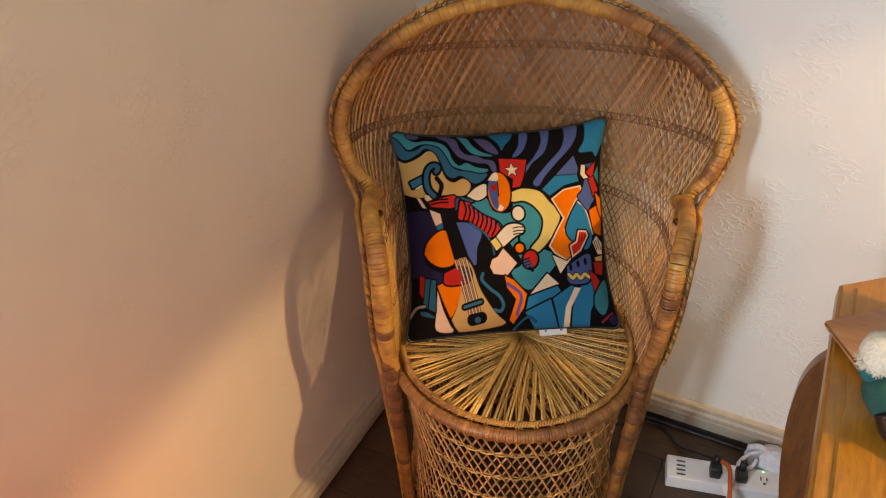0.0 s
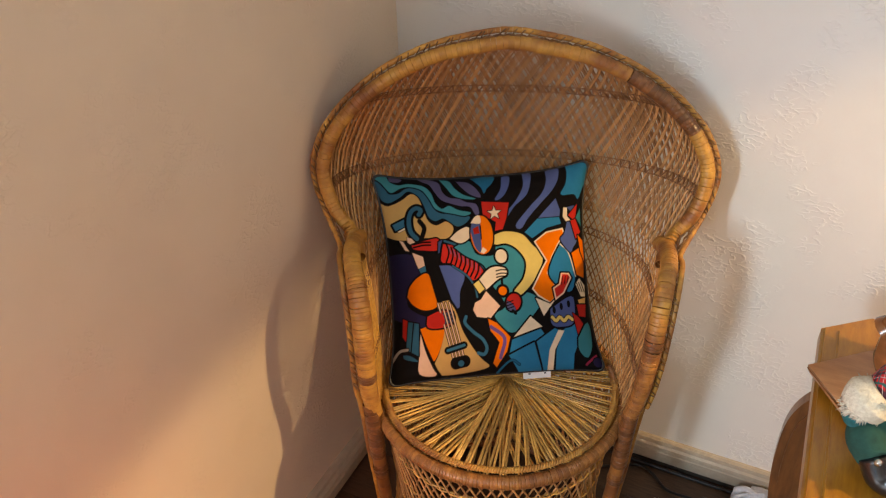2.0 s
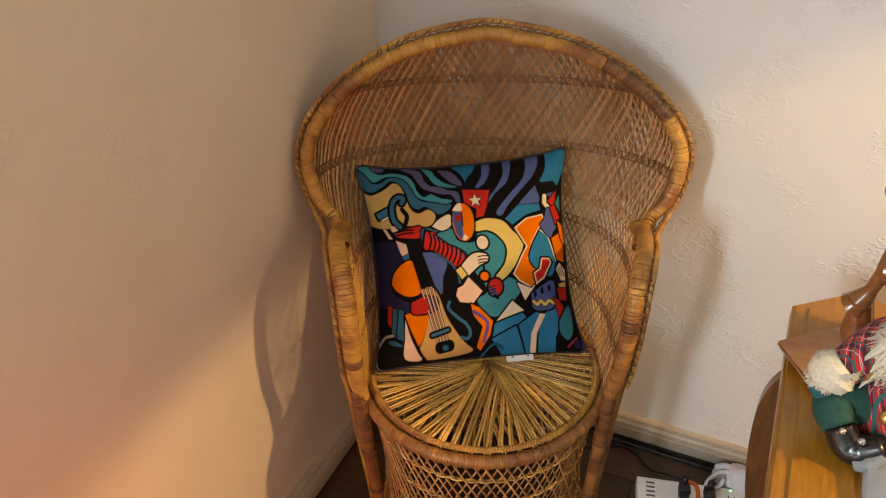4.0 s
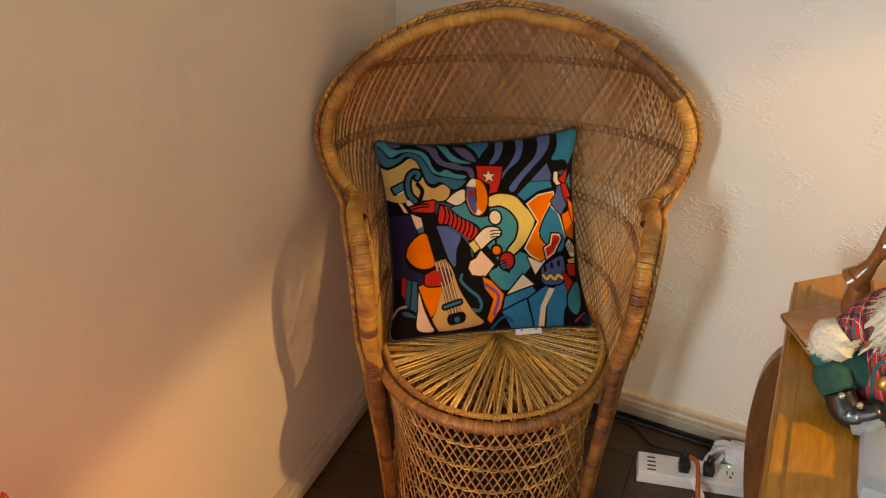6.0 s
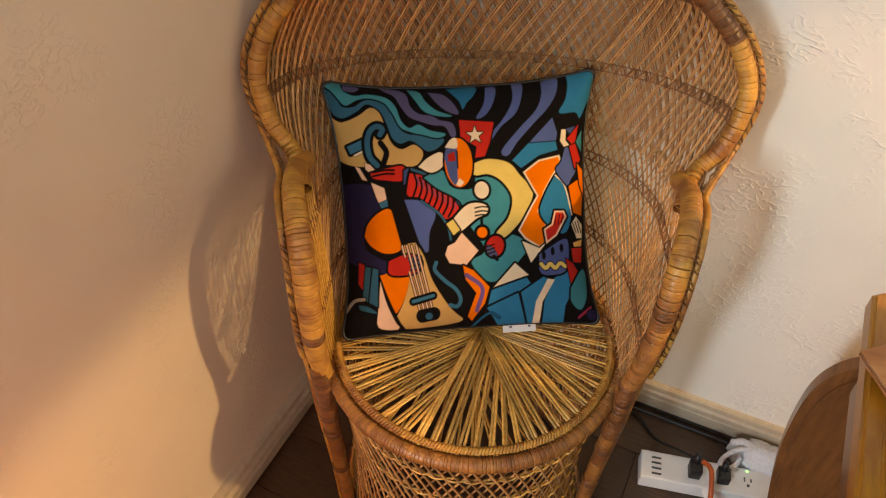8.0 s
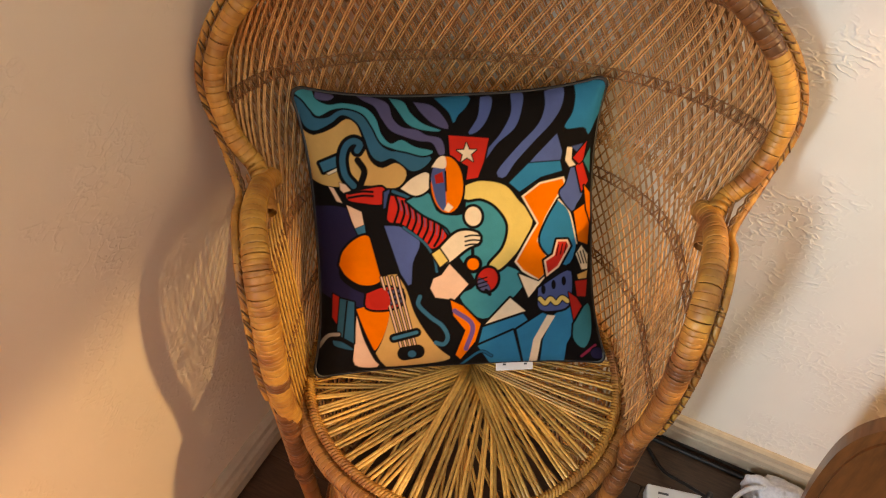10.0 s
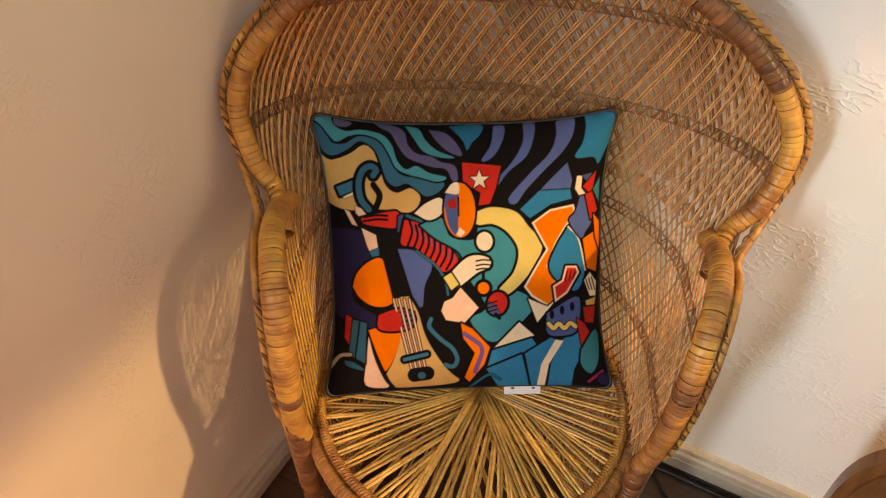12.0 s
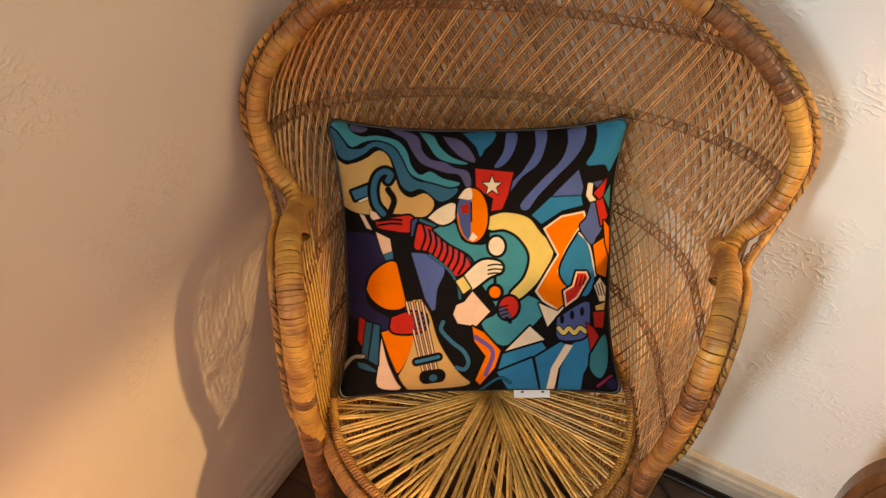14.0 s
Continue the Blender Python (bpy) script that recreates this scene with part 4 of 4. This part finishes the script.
    # sewn-in care tag at the lower seam
    tag = bmesh.new()
    box(tag, (0, 0, 0), (0.060, 0.0012, 0.018), 0.0003)
    mid = bl * 0.33 + br * 0.67
    m = Matrix.Translation((mid[0] + 0.004, mid[1] + 0.001, 0.505)) @ Matrix.Rotation(radians(9), 4, "Z") @ Matrix.Rotation(radians(-38), 4, "X")
    tg = part("care_tag", tag, PAPER, cu, "white care tag", m=m)
    for x in (-0.016, 0.018):
        bar = bmesh.new()
        box(bar, (x, -0.0010, 0.001), (0.005, 0.0004, 0.003))
        part("tag_mark", bar, INK, tg)
    return cu


cushion()

# ---- table with a framed top ----
TABLE_Z = 0.742
table = thing("side_table", pose(0, 0, 0), "honey-coloured wooden table with framed glass top", "table")


def outline_slab(bm, pts, z0, z1, bevel=0.004, mat=0):
    lo, hi = [bm.verts.new((x, y, z0)) for x, y in pts], [bm.verts.new((x, y, z1)) for x, y in pts]
    n = len(pts)
    fs = [bm.faces.new(lo[::-1]), bm.faces.new(hi)]
    fs += [bm.faces.new((lo[i], lo[(i + 1) % n], hi[(i + 1) % n], hi[i])) for i in range(n)]
    for f in fs:
        f.material_index = mat
    if bevel:
        es = [e for e in {e for f in fs[1:2] for e in f.edges}]
        bmesh.ops.bevel(bm, geom=es, offset=bevel, segments=3, affect="EDGES")


def table_parts():
    # outer edge band, raised inner border, on the chamfered outline
    bm = bmesh.new()
    outline_slab(bm, [(0.135, -0.25), (0.27, -0.25), (0.27, 1.385), (0.215, 1.385), (0.135, 1.318)], TABLE_Z - 0.035, TABLE_Z - 0.002, 0.006)
    part("edge_rail", bm, OAK, table, smooth=False)
    bm = bmesh.new()
    outline_slab(bm, [(0.161, -0.25), (0.252, -0.25), (0.252, 1.365), (0.222, 1.365), (0.161, 1.312)], TABLE_Z - 0.004, TABLE_Z + 0.003, 0.003)
    part("border", bm, OAK, table)
    bm = bmesh.new()
    outline_slab(bm, [(0.2705, 1.25), (0.95, 1.25), (0.95, 1.385), (0.2705, 1.385)], TABLE_Z - 0.035, TABLE_Z + 0.001, 0.004)
    part("back_rail", bm, OAK, table)
    bm = bmesh.new()
    box(bm, (0.61, 0.49, TABLE_Z - 0.010), (0.676, 1.50, 0.008), 0.001)
    part("glass_top", bm, GLASS, table, "clear glass inset")
    bm = bmesh.new()
    box(bm, (0.61, 0.49, TABLE_Z - 0.16), (0.62, 1.46, 0.02), 0.002)
    part("lower_shelf", bm, OAK_DARK, table, "dark wooden shelf below the glass")
    bm = bmesh.new()
    box(bm, (0.171, 0.50, TABLE_Z - 0.095), (0.022, 1.5, 0.115), 0.003)
    part("apron", bm, OAK_DARK, table)
    # shaped end panel with a bead that follows its outline
    prof = [(0.184, 0.0), (0.177, 0.06), (0.160, 0.14), (0.142, 0.24), (0.130, 0.34), (0.127, 0.43), (0.131, 0.485), (0.144, 0.53), (0.168, 0.567), (0.21, 0.60), (0.255, 0.63), (0.30, 0.70), (0.60, 0.70), (0.60, 0.0)]
    for inset, y0, y1, mat, name in ((0.0, 1.325, 1.352, OAK_DARK, "end_panel"), (0.017, 1.3195, 1.326, OAK_DARK, "panel_field")):
        pts = spline([(x + inset * 1.0, z - inset * 0.8) for x, z in prof[:11]], 44).tolist() + [(0.30, 0.70 - inset), (0.60, 0.70 - inset), (0.60, 0.0)]
        bm = bmesh.new()
        a, b = [bm.verts.new((x, y0, max(z, 0.0))) for x, z in pts], [bm.verts.new((x, y1, max(z, 0.0))) for x, z in pts]
        bm.faces.new(a)
        bm.faces.new(b[::-1])
        n = len(pts)
        for i in range(n):
            bm.faces.new((a[i], b[i], b[(i + 1) % n], a[(i + 1) % n]))
        bmesh.ops.recalc_face_normals(bm, faces=bm.faces)
        part(name, bm, mat, table, "dark stained shaped end panel" if not inset else "")
    for x, y in ((0.20, -0.2), (0.9, -0.2), (0.9, 1.33)):
        bm = bmesh.new()
        box(bm, (x, y, 0.352), (0.05, 0.05, 0.704), 0.006)
        part("leg", bm, OAK_DARK, table)


table_parts()


# ---- carved figure on its plinth, plain and abstract ----
def blob(bm, c, r, squash=(1, 1, 1), m=None, mat=0, seg=20):
    vs = bmesh.ops.create_uvsphere(bm, u_segments=seg, v_segments=seg // 2 + 2, radius=1)["verts"]
    for v in vs:
        p = Vector((v.co.x * r * squash[0], v.co.y * r * squash[1], v.co.z * r * squash[2]))
        v.co = (m @ p if m is not None else p) + Vector(c)
    for f in {f for v in vs for f in v.link_faces}:
        f.material_index = mat
    return vs


def limb(bm, pts, radii, sides=14, mat=0):
    t = Tubes()
    p = spline(pts, 30)
    t.add(p, np.interp(np.linspace(0, 1, 30), np.linspace(0, 1, len(radii)), radii), sides)
    vs = [bm.verts.new(v) for v in t.v]
    for f in t.f:
        q = bm.faces.new([vs[i] for i in f])
        q.material_index = mat


def carved_figure():
    bm = bmesh.new()
    # plinth with a pointed corner
    pts = [(0.112, 1.165), (0.200, 1.030), (0.40, 1.060), (0.46, 1.20), (0.36, 1.285), (0.21, 1.255)]
    lo = [bm.verts.new((x + 0.012, y, TABLE_Z + 0.004)) for x, y in pts]
    hi = [bm.verts.new((x, y, TABLE_Z + 0.022 + 0.004 * math.sin(i * 2.1))) for i, (x, y) in enumerate(pts)]
    fs = [bm.faces.new(lo[::-1]), bm.faces.new(hi)] + [bm.faces.new((lo[i], lo[(i + 1) % 6], hi[(i + 1) % 6], hi[i])) for i in range(6)]
    for f in fs:
        f.material_index = 1
    bmesh.ops.bevel(bm, geom=list({e for f in fs for e in f.edges}), offset=0.004, segments=2, affect="EDGES")
    # flared staff, arms and rounded upper mass
    limb(bm, [(0.220, 1.195, 0.862), (0.229, 1.192, 0.886), (0.236, 1.190, 0.915), (0.243, 1.19, 0.952), (0.252, 1.19, 0.988), (0.262, 1.19, 1.022)], [0.021, 0.011, 0.012, 0.016, 0.021, 0.028])
    limb(bm, [(0.213, 1.197, 0.850), (0.220, 1.195, 0.862)], [0.024, 0.020])
    limb(bm, [(0.238, 1.186, 0.938), (0.268, 1.176, 0.946), (0.32, 1.16, 0.957), (0.40, 1.16, 0.97)], [0.026, 0.019, 0.025, 0.04])
    limb(bm, [(0.226, 1.20, 0.855), (0.234, 1.20, 0.80), (0.26, 1.20, 0.772)], [0.016, 0.024, 0.042])
    limb(bm, [(0.256, 1.19, 1.010), (0.250, 1.19, 1.045), (0.262, 1.19, 1.075)], [0.030, 0.036, 0.040])
    blob(bm, (0.228, 1.19, 1.078), 0.027)
    limb(bm, [(0.40, 1.19, 0.76), (0.41, 1.19, 0.88), (0.38, 1.20, 1.00), (0.30, 1.20, 1.06)], [0.085, 0.07, 0.06, 0.04], 18)
    ob = part("carved_statue", bm, [CARVED, BASEWOOD], smooth=True)
    return tagged(ob, "polished brown carved wooden statue on a pointed plinth", "statue")


carved_figure()


# ---- seated holiday doll: one plain mesh ----
def holiday_doll():
    bm = bmesh.new()
    rng = np.random.default_rng(3)
    z = TABLE_Z + 0.02
    # 0 tartan, 1 fur, 2 green, 3 black, 4 face, 5 teal, 6 chrome, 7 gold, 8 sole
    limb(bm, [(0.325, 1.045, z + 0.012), (0.325, 1.050, z + 0.06), (0.33, 1.07, z + 0.13), (0.33, 1.08, z + 0.18)], [0.098, 0.095, 0.066, 0.03], 22, 0)
    limb(bm, [(0.285, 1.06, z + 0.152), (0.252, 1.045, z + 0.142), (0.222, 1.022, z + 0.122), (0.196, 1.002, z + 0.100)], [0.038, 0.037, 0.033, 0.026], 16, 0)
    limb(bm, [(0.203, 1.004, z + 0.116), (0.190, 1.000, z + 0.100), (0.184, 0.998, z + 0.084)], [0.026, 0.037, 0.032], 16, 1)
    limb(bm, [(0.183, 0.998, z + 0.086), (0.181, 0.996, z + 0.066), (0.190, 0.996, z + 0.055)], [0.020, 0.021, 0.012], 14, 5)
    limb(bm, [(0.250, 1.02, z + 0.040), (0.212, 1.005, z + 0.044), (0.204, 0.985, z + 0.040), (0.217, 0.960, z + 0.030)], [0.036, 0.034, 0.030, 0.025], 16, 2)
    limb(bm, [(0.214, 0.962, z + 0.034), (0.232, 0.952, z + 0.010), (0.252, 0.945, z + 0.012), (0.276, 0.940, z + 0.034)], [0.022, 0.025, 0.024, 0.014], 18, 3)
    limb(bm, [(0.246, 0.930, z - 0.002), (0.262, 0.927, z + 0.008), (0.278, 0.930, z + 0.026)], [0.012, 0.015, 0.009], 14, 8)
    limb(bm, [(0.37, 1.00, z + 0.02), (0.37, 0.96, z + 0.02), (0.375, 0.93, z + 0.012)], [0.036, 0.034, 0.028], 16, 2)
    blob(bm, (0.217, 0.938, z + 0.045), 0.0060, mat=6)
    blob(bm, (0.243, 0.930, z + 0.043), 0.0060, mat=6)
    blob(bm, (0.320, 1.075, z + 0.235), 0.046, (1, 1, 1.05), None, 4)
    blob(bm, (0.325, 1.095, z + 0.28), 0.050, (1, 1, 0.8), None, 0)
    limb(bm, [(0.276, 1.075, z + 0.262), (0.320, 1.037, z + 0.262), (0.368, 1.075, z + 0.262)], [0.018, 0.020, 0.018], 12, 1)

    def tuft(p, d, w):
        """One thin lock of fur."""
        a, d = Vector(p), Vector(d)
        side = d.cross(Vector((0.3, 0.5, 0.8))).normalized() * w
        other = d.cross(side).normalized() * w
        q = [bm.verts.new(a + side), bm.verts.new(a - side * 0.5 + other * 0.9), bm.verts.new(a - side * 0.5 - other * 0.9), bm.verts.new(a + d)]
        for f in ((0, 1, 3), (1, 2, 3), (2, 0, 3)):
            bm.faces.new([q[i] for i in f]).material_index = 1

    for k in range(900):
        a, b = rng.uniform(0, 2 * math.pi), rng.uniform(-1, 1)
        d = np.array([math.cos(a) * 0.8, math.sin(a) * 0.8, 0.5 * b]) + rng.normal(size=3) * 0.25
        tuft((0.1905 + 0.026 * math.cos(a) + 0.006 * b, 1.000 + 0.026 * math.sin(a), z + 0.100 + 0.020 * b), d * 0.0075, 0.0028)
    for k in range(110):
        a, b = rng.uniform(-1, 1), rng.uniform(0, 1)
        limb(bm, [(0.310 + 0.048 * a, 1.040 - 0.012 * (1 - a * a), z + 0.225 - 0.02 * b), (0.302 + 0.062 * a, 1.012 - 0.015 * (1 - a * a), z + 0.185 - 0.03 * b), (0.298 + 0.076 * a + 0.01 * rng.normal(), 1.00 - 0.015 * (1 - a * a), z + 0.140 - 0.055 * b)], [0.008, 0.010, 0.001], 6, 1)
    for k in range(500):
        a, b = rng.uniform(-1, 1), rng.uniform(0, 1)
        tuft((0.302 + (0.050 + 0.02 * b) * a, 1.022 - 0.018 * b - 0.014 * (1 - a * a), z + 0.225 - 0.10 * b), (0.026 * a + rng.normal() * 0.008, -0.010, -0.022 + rng.normal() * 0.010), 0.004)
    blob(bm, (0.232, 1.000, z + 0.112), 0.011, (1, 0.8, 1.6), None, 7)
    blob(bm, (0.268, 0.962, z + 0.070), 0.010, (1, 1, 1.2), None, 7)
    blob(bm, (0.290, 0.965, z + 0.072), 0.012, (1, 1, 1.0), None, 1)
    ob = part("holiday_doll", bm, [TARTAN, FUR, GREENCLOTH, SHINYBLACK, SKIN, TEALCLOTH, CHROME, GOLD, INK_PALE], smooth=True)
    return tagged(ob, "seated holiday doll in red tartan with white beard", "doll")


holiday_doll()


def clear_box():
    """A crumpled bag of cloudy plastic round a flat pack."""
    bm = bmesh.new()
    box(bm, (0.328, 0.868, TABLE_Z + 0.018), (0.142, 0.140, 0.030), 0.009)
    bmesh.ops.subdivide_edges(bm, edges=bm.edges[:], cuts=5, use_grid_fill=True)
    for v in bm.verts:
        v.co += Vector((0, 0, 1)) * (0.006 * noise.noise(v.co * 26) + 0.0025 * noise.noise(v.co * 80)) * (v.co.z > TABLE_Z + 0.01)
        v.co.z = max(v.co.z, TABLE_Z + 0.0035)
    ob = part("plastic_bag", bm, CLEAR, smooth=True)
    return tagged(ob, "crumpled cloudy plastic bag lying on the table", "bag")


clear_box()


def ornament():
    """A ball crusted with shells and beads in mixed pale colours."""
    o = thing("bead_ornament", pose(0.345, 0.80, TABLE_Z + 0.116), "ornament ball crusted with pale shells and beads", "ornament")
    bm = bmesh.new()
    blob(bm, (0, 0, 0), 0.042, seg=24)
    part("ball", bm, GOLD, o, smooth=True)
    rng = np.random.default_rng(8)
    cols = [GOLD, LACE, SKIN, TEALCLOTH, FUR]
    for k in range(90):
        v = rng.normal(size=3)
        v /= np.linalg.norm(v)
        bm = bmesh.new()
        blob(bm, (0, 0, 0), rng.uniform(0.005, 0.010), (1, 0.7, 0.5), seg=8)
        q = Vector(v).to_track_quat("Z", "Y").to_matrix().to_4x4()
        part("bead", bm, cols[k % 5], o, smooth=True, m=Matrix.Translation(v * 0.043) @ q)
    bm = bmesh.new()
    bmesh.ops.create_cone(bm, cap_ends=True, segments=24, radius1=0.034, radius2=0.022, depth=0.078)
    part("foot", bm, CLEAR, o, "clear plastic foot", m=pose(0, 0, -0.072))


ornament()

# ---- power strip, plugs and cables on the floor ----
strip = thing("power_strip", Matrix.Translation((-0.082, 1.330, 0)) @ Matrix.Rotation(radians(13.5), 4, "Z"), "white power strip with four charging ports and sockets", "power strip")
bm = bmesh.new()
box(bm, (0.185, 0.035, 0.0203), (0.37, 0.070, 0.040), 0.004)
part("housing", bm, PLASTIC, strip)
for k in range(4):
    bm = bmesh.new()
    box(bm, (0.034, 0.013 + 0.0135 * k, 0.0406), (0.021, 0.0045, 0.0012))
    part("charging_port", bm, INK, strip)
for x in (0.125, 0.178, 0.231, 0.29):
    for dx, dy, w, h in ((-0.006, 0.040, 0.003, 0.011), (0.008, 0.040, 0.003, 0.009), (0.001, 0.026, 0.006, 0.006)):
        bm = bmesh.new()
        box(bm, (x + dx, dy, 0.0406), (w, h, 0.0012))
        part("socket_slot", bm, INK, strip)
bm = bmesh.new()
blob(bm, (0.232, 0.062, 0.0408), 0.003, (1, 1, 0.5), seg=10)
part("pilot_light", bm, glow_material("pilot_green", (0.2, 1.0, 0.3, 1), 2.0), strip, "green pilot light")


def cable(name, pts, r, mat, label):
    t = Tubes()
    t.add(spline(pts, 80), r, 8)
    return tagged(t.make(name, mat), label, "cable")


def plug(x, y, tall, turn, label):
    m = Matrix.Translation((x, y, 0.0405)) @ Matrix.Rotation(radians(turn), 4, "Z")
    p = thing("plug", m, label, "plug", "plugs in the strip")
    bm = bmesh.new()
    box(bm, (0, 0, tall / 2), (0.027, 0.034, tall), 0.005)
    part("body", bm, BLACK, p, smooth=True)
    bm = bmesh.new()
    bmesh.ops.create_cone(bm, cap_ends=True, segments=14, radius1=0.009, radius2=0.0055, depth=0.022)
    part("cord_grip", bm, BLACK, p, smooth=True, m=Matrix.Translation((0, 0.012, tall + 0.008)) @ Matrix.Rotation(radians(-25), 4, "X"))


plug(0.022, 1.388, 0.034, 13, "black moulded plug in the power strip")
plug(0.082, 1.402, 0.026, 13, "low black plug in the power strip")
cable("black_cable", [(0.018, 1.40, 0.078), (-0.02, 1.425, 0.05), (-0.075, 1.46, 0.012), (-0.125, 1.505, 0.006), (-0.165, 1.515, 0.005), (-0.21, 1.49, 0.005), (-0.27, 1.46, 0.005)], 0.0038, BLACK, "thin black power cable lying on the floor")
cable("wall_cable", [(-0.30, 1.530, 0.006), (-0.05, 1.528, 0.006), (0.12, 1.526, 0.006), (0.30, 1.520, 0.006)], 0.0048, BLACK, "black cable running along the skirting")
cable("orange_cable", [(0.030, 1.392, 0.088), (0.050, 1.378, 0.090), (0.062, 1.345, 0.070), (0.075, 1.305, 0.035), (0.105, 1.275, 0.010), (0.16, 1.250, 0.006), (0.24, 1.225, 0.006)], 0.0055, ORANGE, "orange extension cable running to the floor")
bm = bmesh.new()
box(bm, (0, 0, 0), (0.018, 0.0008, 0.052), 0.0002)
tagged(part("cable_tag", bm, PAPER, m=Matrix.Translation((0.066, 1.330, 0.052)) @ Matrix.Rotation(radians(20), 4, "Z") @ Matrix.Rotation(radians(-48), 4, "X") @ Matrix.Rotation(radians(-24), 4, "Y")), "white paper tag folded round the orange cable", "tag")
bm = bmesh.new()
box(bm, (0, 0, 0), (0.020, 0.0008, 0.045), 0.0002)
flag = tagged(part("warning_tag", bm, PAPER, m=Matrix.Translation((0.072, 1.296, 0.020)) @ Matrix.Rotation(radians(30), 4, "Z") @ Matrix.Rotation(radians(-62), 4, "X") @ Matrix.Rotation(radians(-25), 4, "Y")), "white printed tag hanging on the orange cable", "tag")
for k in range(3):
    bm = bmesh.new()
    box(bm, (0.0, -0.0008, 0.010 - 0.009 * k), (0.011, 0.0005, 0.003))
    part("print_bar", bm, INK, flag)


def lace_bundle():
    bm = bmesh.new()
    blob(bm, (0, 0, 0), 0.05, (1.5, 0.75, 0.75), seg=40)
    for v in bm.verts:
        k = 1 + 0.22 * noise.noise(v.co * 40) + 0.12 * noise.noise(v.co * 110)
        v.co = Vector((v.co.x * k, v.co.y * k, max(v.co.z * k, -0.036)))
    ob = part("lace_cloth", bm, LACE, smooth=True, m=pose(0.155, 1.492, 0.037))
    return tagged(ob, "crumpled white lace cloth lying by the skirting", "cloth")


lace_bundle()
cable("white_cord", [(0.13, 1.49, 0.06), (0.10, 1.475, 0.065), (0.078, 1.455, 0.055), (0.070, 1.435, 0.045), (0.082, 1.425, 0.045), (0.10, 1.44, 0.05), (0.108, 1.46, 0.058)], 0.0055, LACE, "short white knotted cord hanging from the cloth")

# ---- dotted mat ----
felt_mat = thing("dotted_mat", pose(-0.60, 0.885, 0.0, 0, 0, 24), "black mat with coloured felt dots on the floor", "mat")
bm = bmesh.new()
outline_slab(bm, [(-0.135, -0.5), (0.40, -0.5), (0.40, 0.055), (0.02, 0.120), (-0.09, 0.115), (-0.135, 0.06)], 0.0005, 0.006, 0.002)
part("mat_sheet", bm, MAT_BASE, felt_mat)
for k, (x, y) in enumerate([(-0.058, 0.070), (-0.095, 0.005), (0.025, 0.045), (0.085, 0.005), (-0.020, -0.02), (-0.08, -0.075), (0.04, -0.06), (0.12, -0.07), (0.19, -0.02), (0.25, -0.06), (-0.03, -0.12), (0.19, -0.12)]):
    bm = bmesh.new()
    bmesh.ops.create_cone(bm, cap_ends=True, segments=32, radius1=0.031, radius2=0.029, depth=0.004)
    part("dot", bm, DOTS[k % 4], felt_mat, m=pose(x, y, 0.0082))


# ---- glowing amber ornament ----
def amber_tree():
    tr = thing("amber_ornament", pose(-0.752, 0.216, -0.075), "glowing orange ornament tree with glossy pointed tufts", "ornament")
    bm = bmesh.new()
    bmesh.ops.create_cone(bm, cap_ends=True, segments=24, radius1=0.13, radius2=0.10, depth=0.62)
    part("stand", bm, OAK_DARK, tr, "dark wooden stand", m=pose(0, 0, 0.385))
    rng = np.random.default_rng(21)
    t = Tubes()
    for k in range(260):
        z = rng.uniform(0.0, 1.0)
        a = rng.uniform(0, 2 * math.pi)
        r = 0.11 * (1 - z) + 0.012
        b = np.array([r * 0.4 * math.cos(a), r * 0.4 * math.sin(a), 0.63 + 0.33 * z])
        e = np.array([r * math.cos(a), r * math.sin(a), 0.63 + 0.33 * z + 0.045])
        t.add([b, (b + e) / 2 + [0, 0, -0.006], e], [0.012, 0.010, 0.002], 6)
    tufts = t.make("tinsel", EMBER, tr, "lit glossy amber tufts")
    tufts.visible_shadow = False
    tagged(tufts, kind="stuff")


amber_tree()
# ---- floor planks, the nearest pieces of the floor ----
plank_mesh = {}


def plank(x0, x1, y0, y1):
    key = (round(x1 - x0, 3), round(y1 - y0, 3))
    if key not in plank_mesh:
        bm = bmesh.new()
        box(bm, (0, 0, -0.006), (key[0] - 0.0016, key[1] - 0.0016, 0.012), 0.0012)
        me = bpy.data.meshes.new("plank")
        bm.to_mesh(me)
        bm.free()
        me.materials.append(PLANK)
        plank_mesh[key] = me
    ob = new("plank", plank_mesh[key])
    ob.parent = floor
    ob.matrix_basis = Matrix.Translation(Vector(((x0 + x1) / 2, (y0 + y1) / 2, 0)) - floor.matrix_basis.translation)


row = 0
y = YB
while y > YF:
    x = XL - (row * 0.437) % 1.2
    while x < XR:
        a, b = max(x, XL), min(x + 1.2, XR)
        if b - a > 0.01:
            plank(round(a, 3), round(b, 3), round(max(y - 0.15, YF), 3), round(y, 3))
        x += 1.2
    y -= 0.15
    row += 1
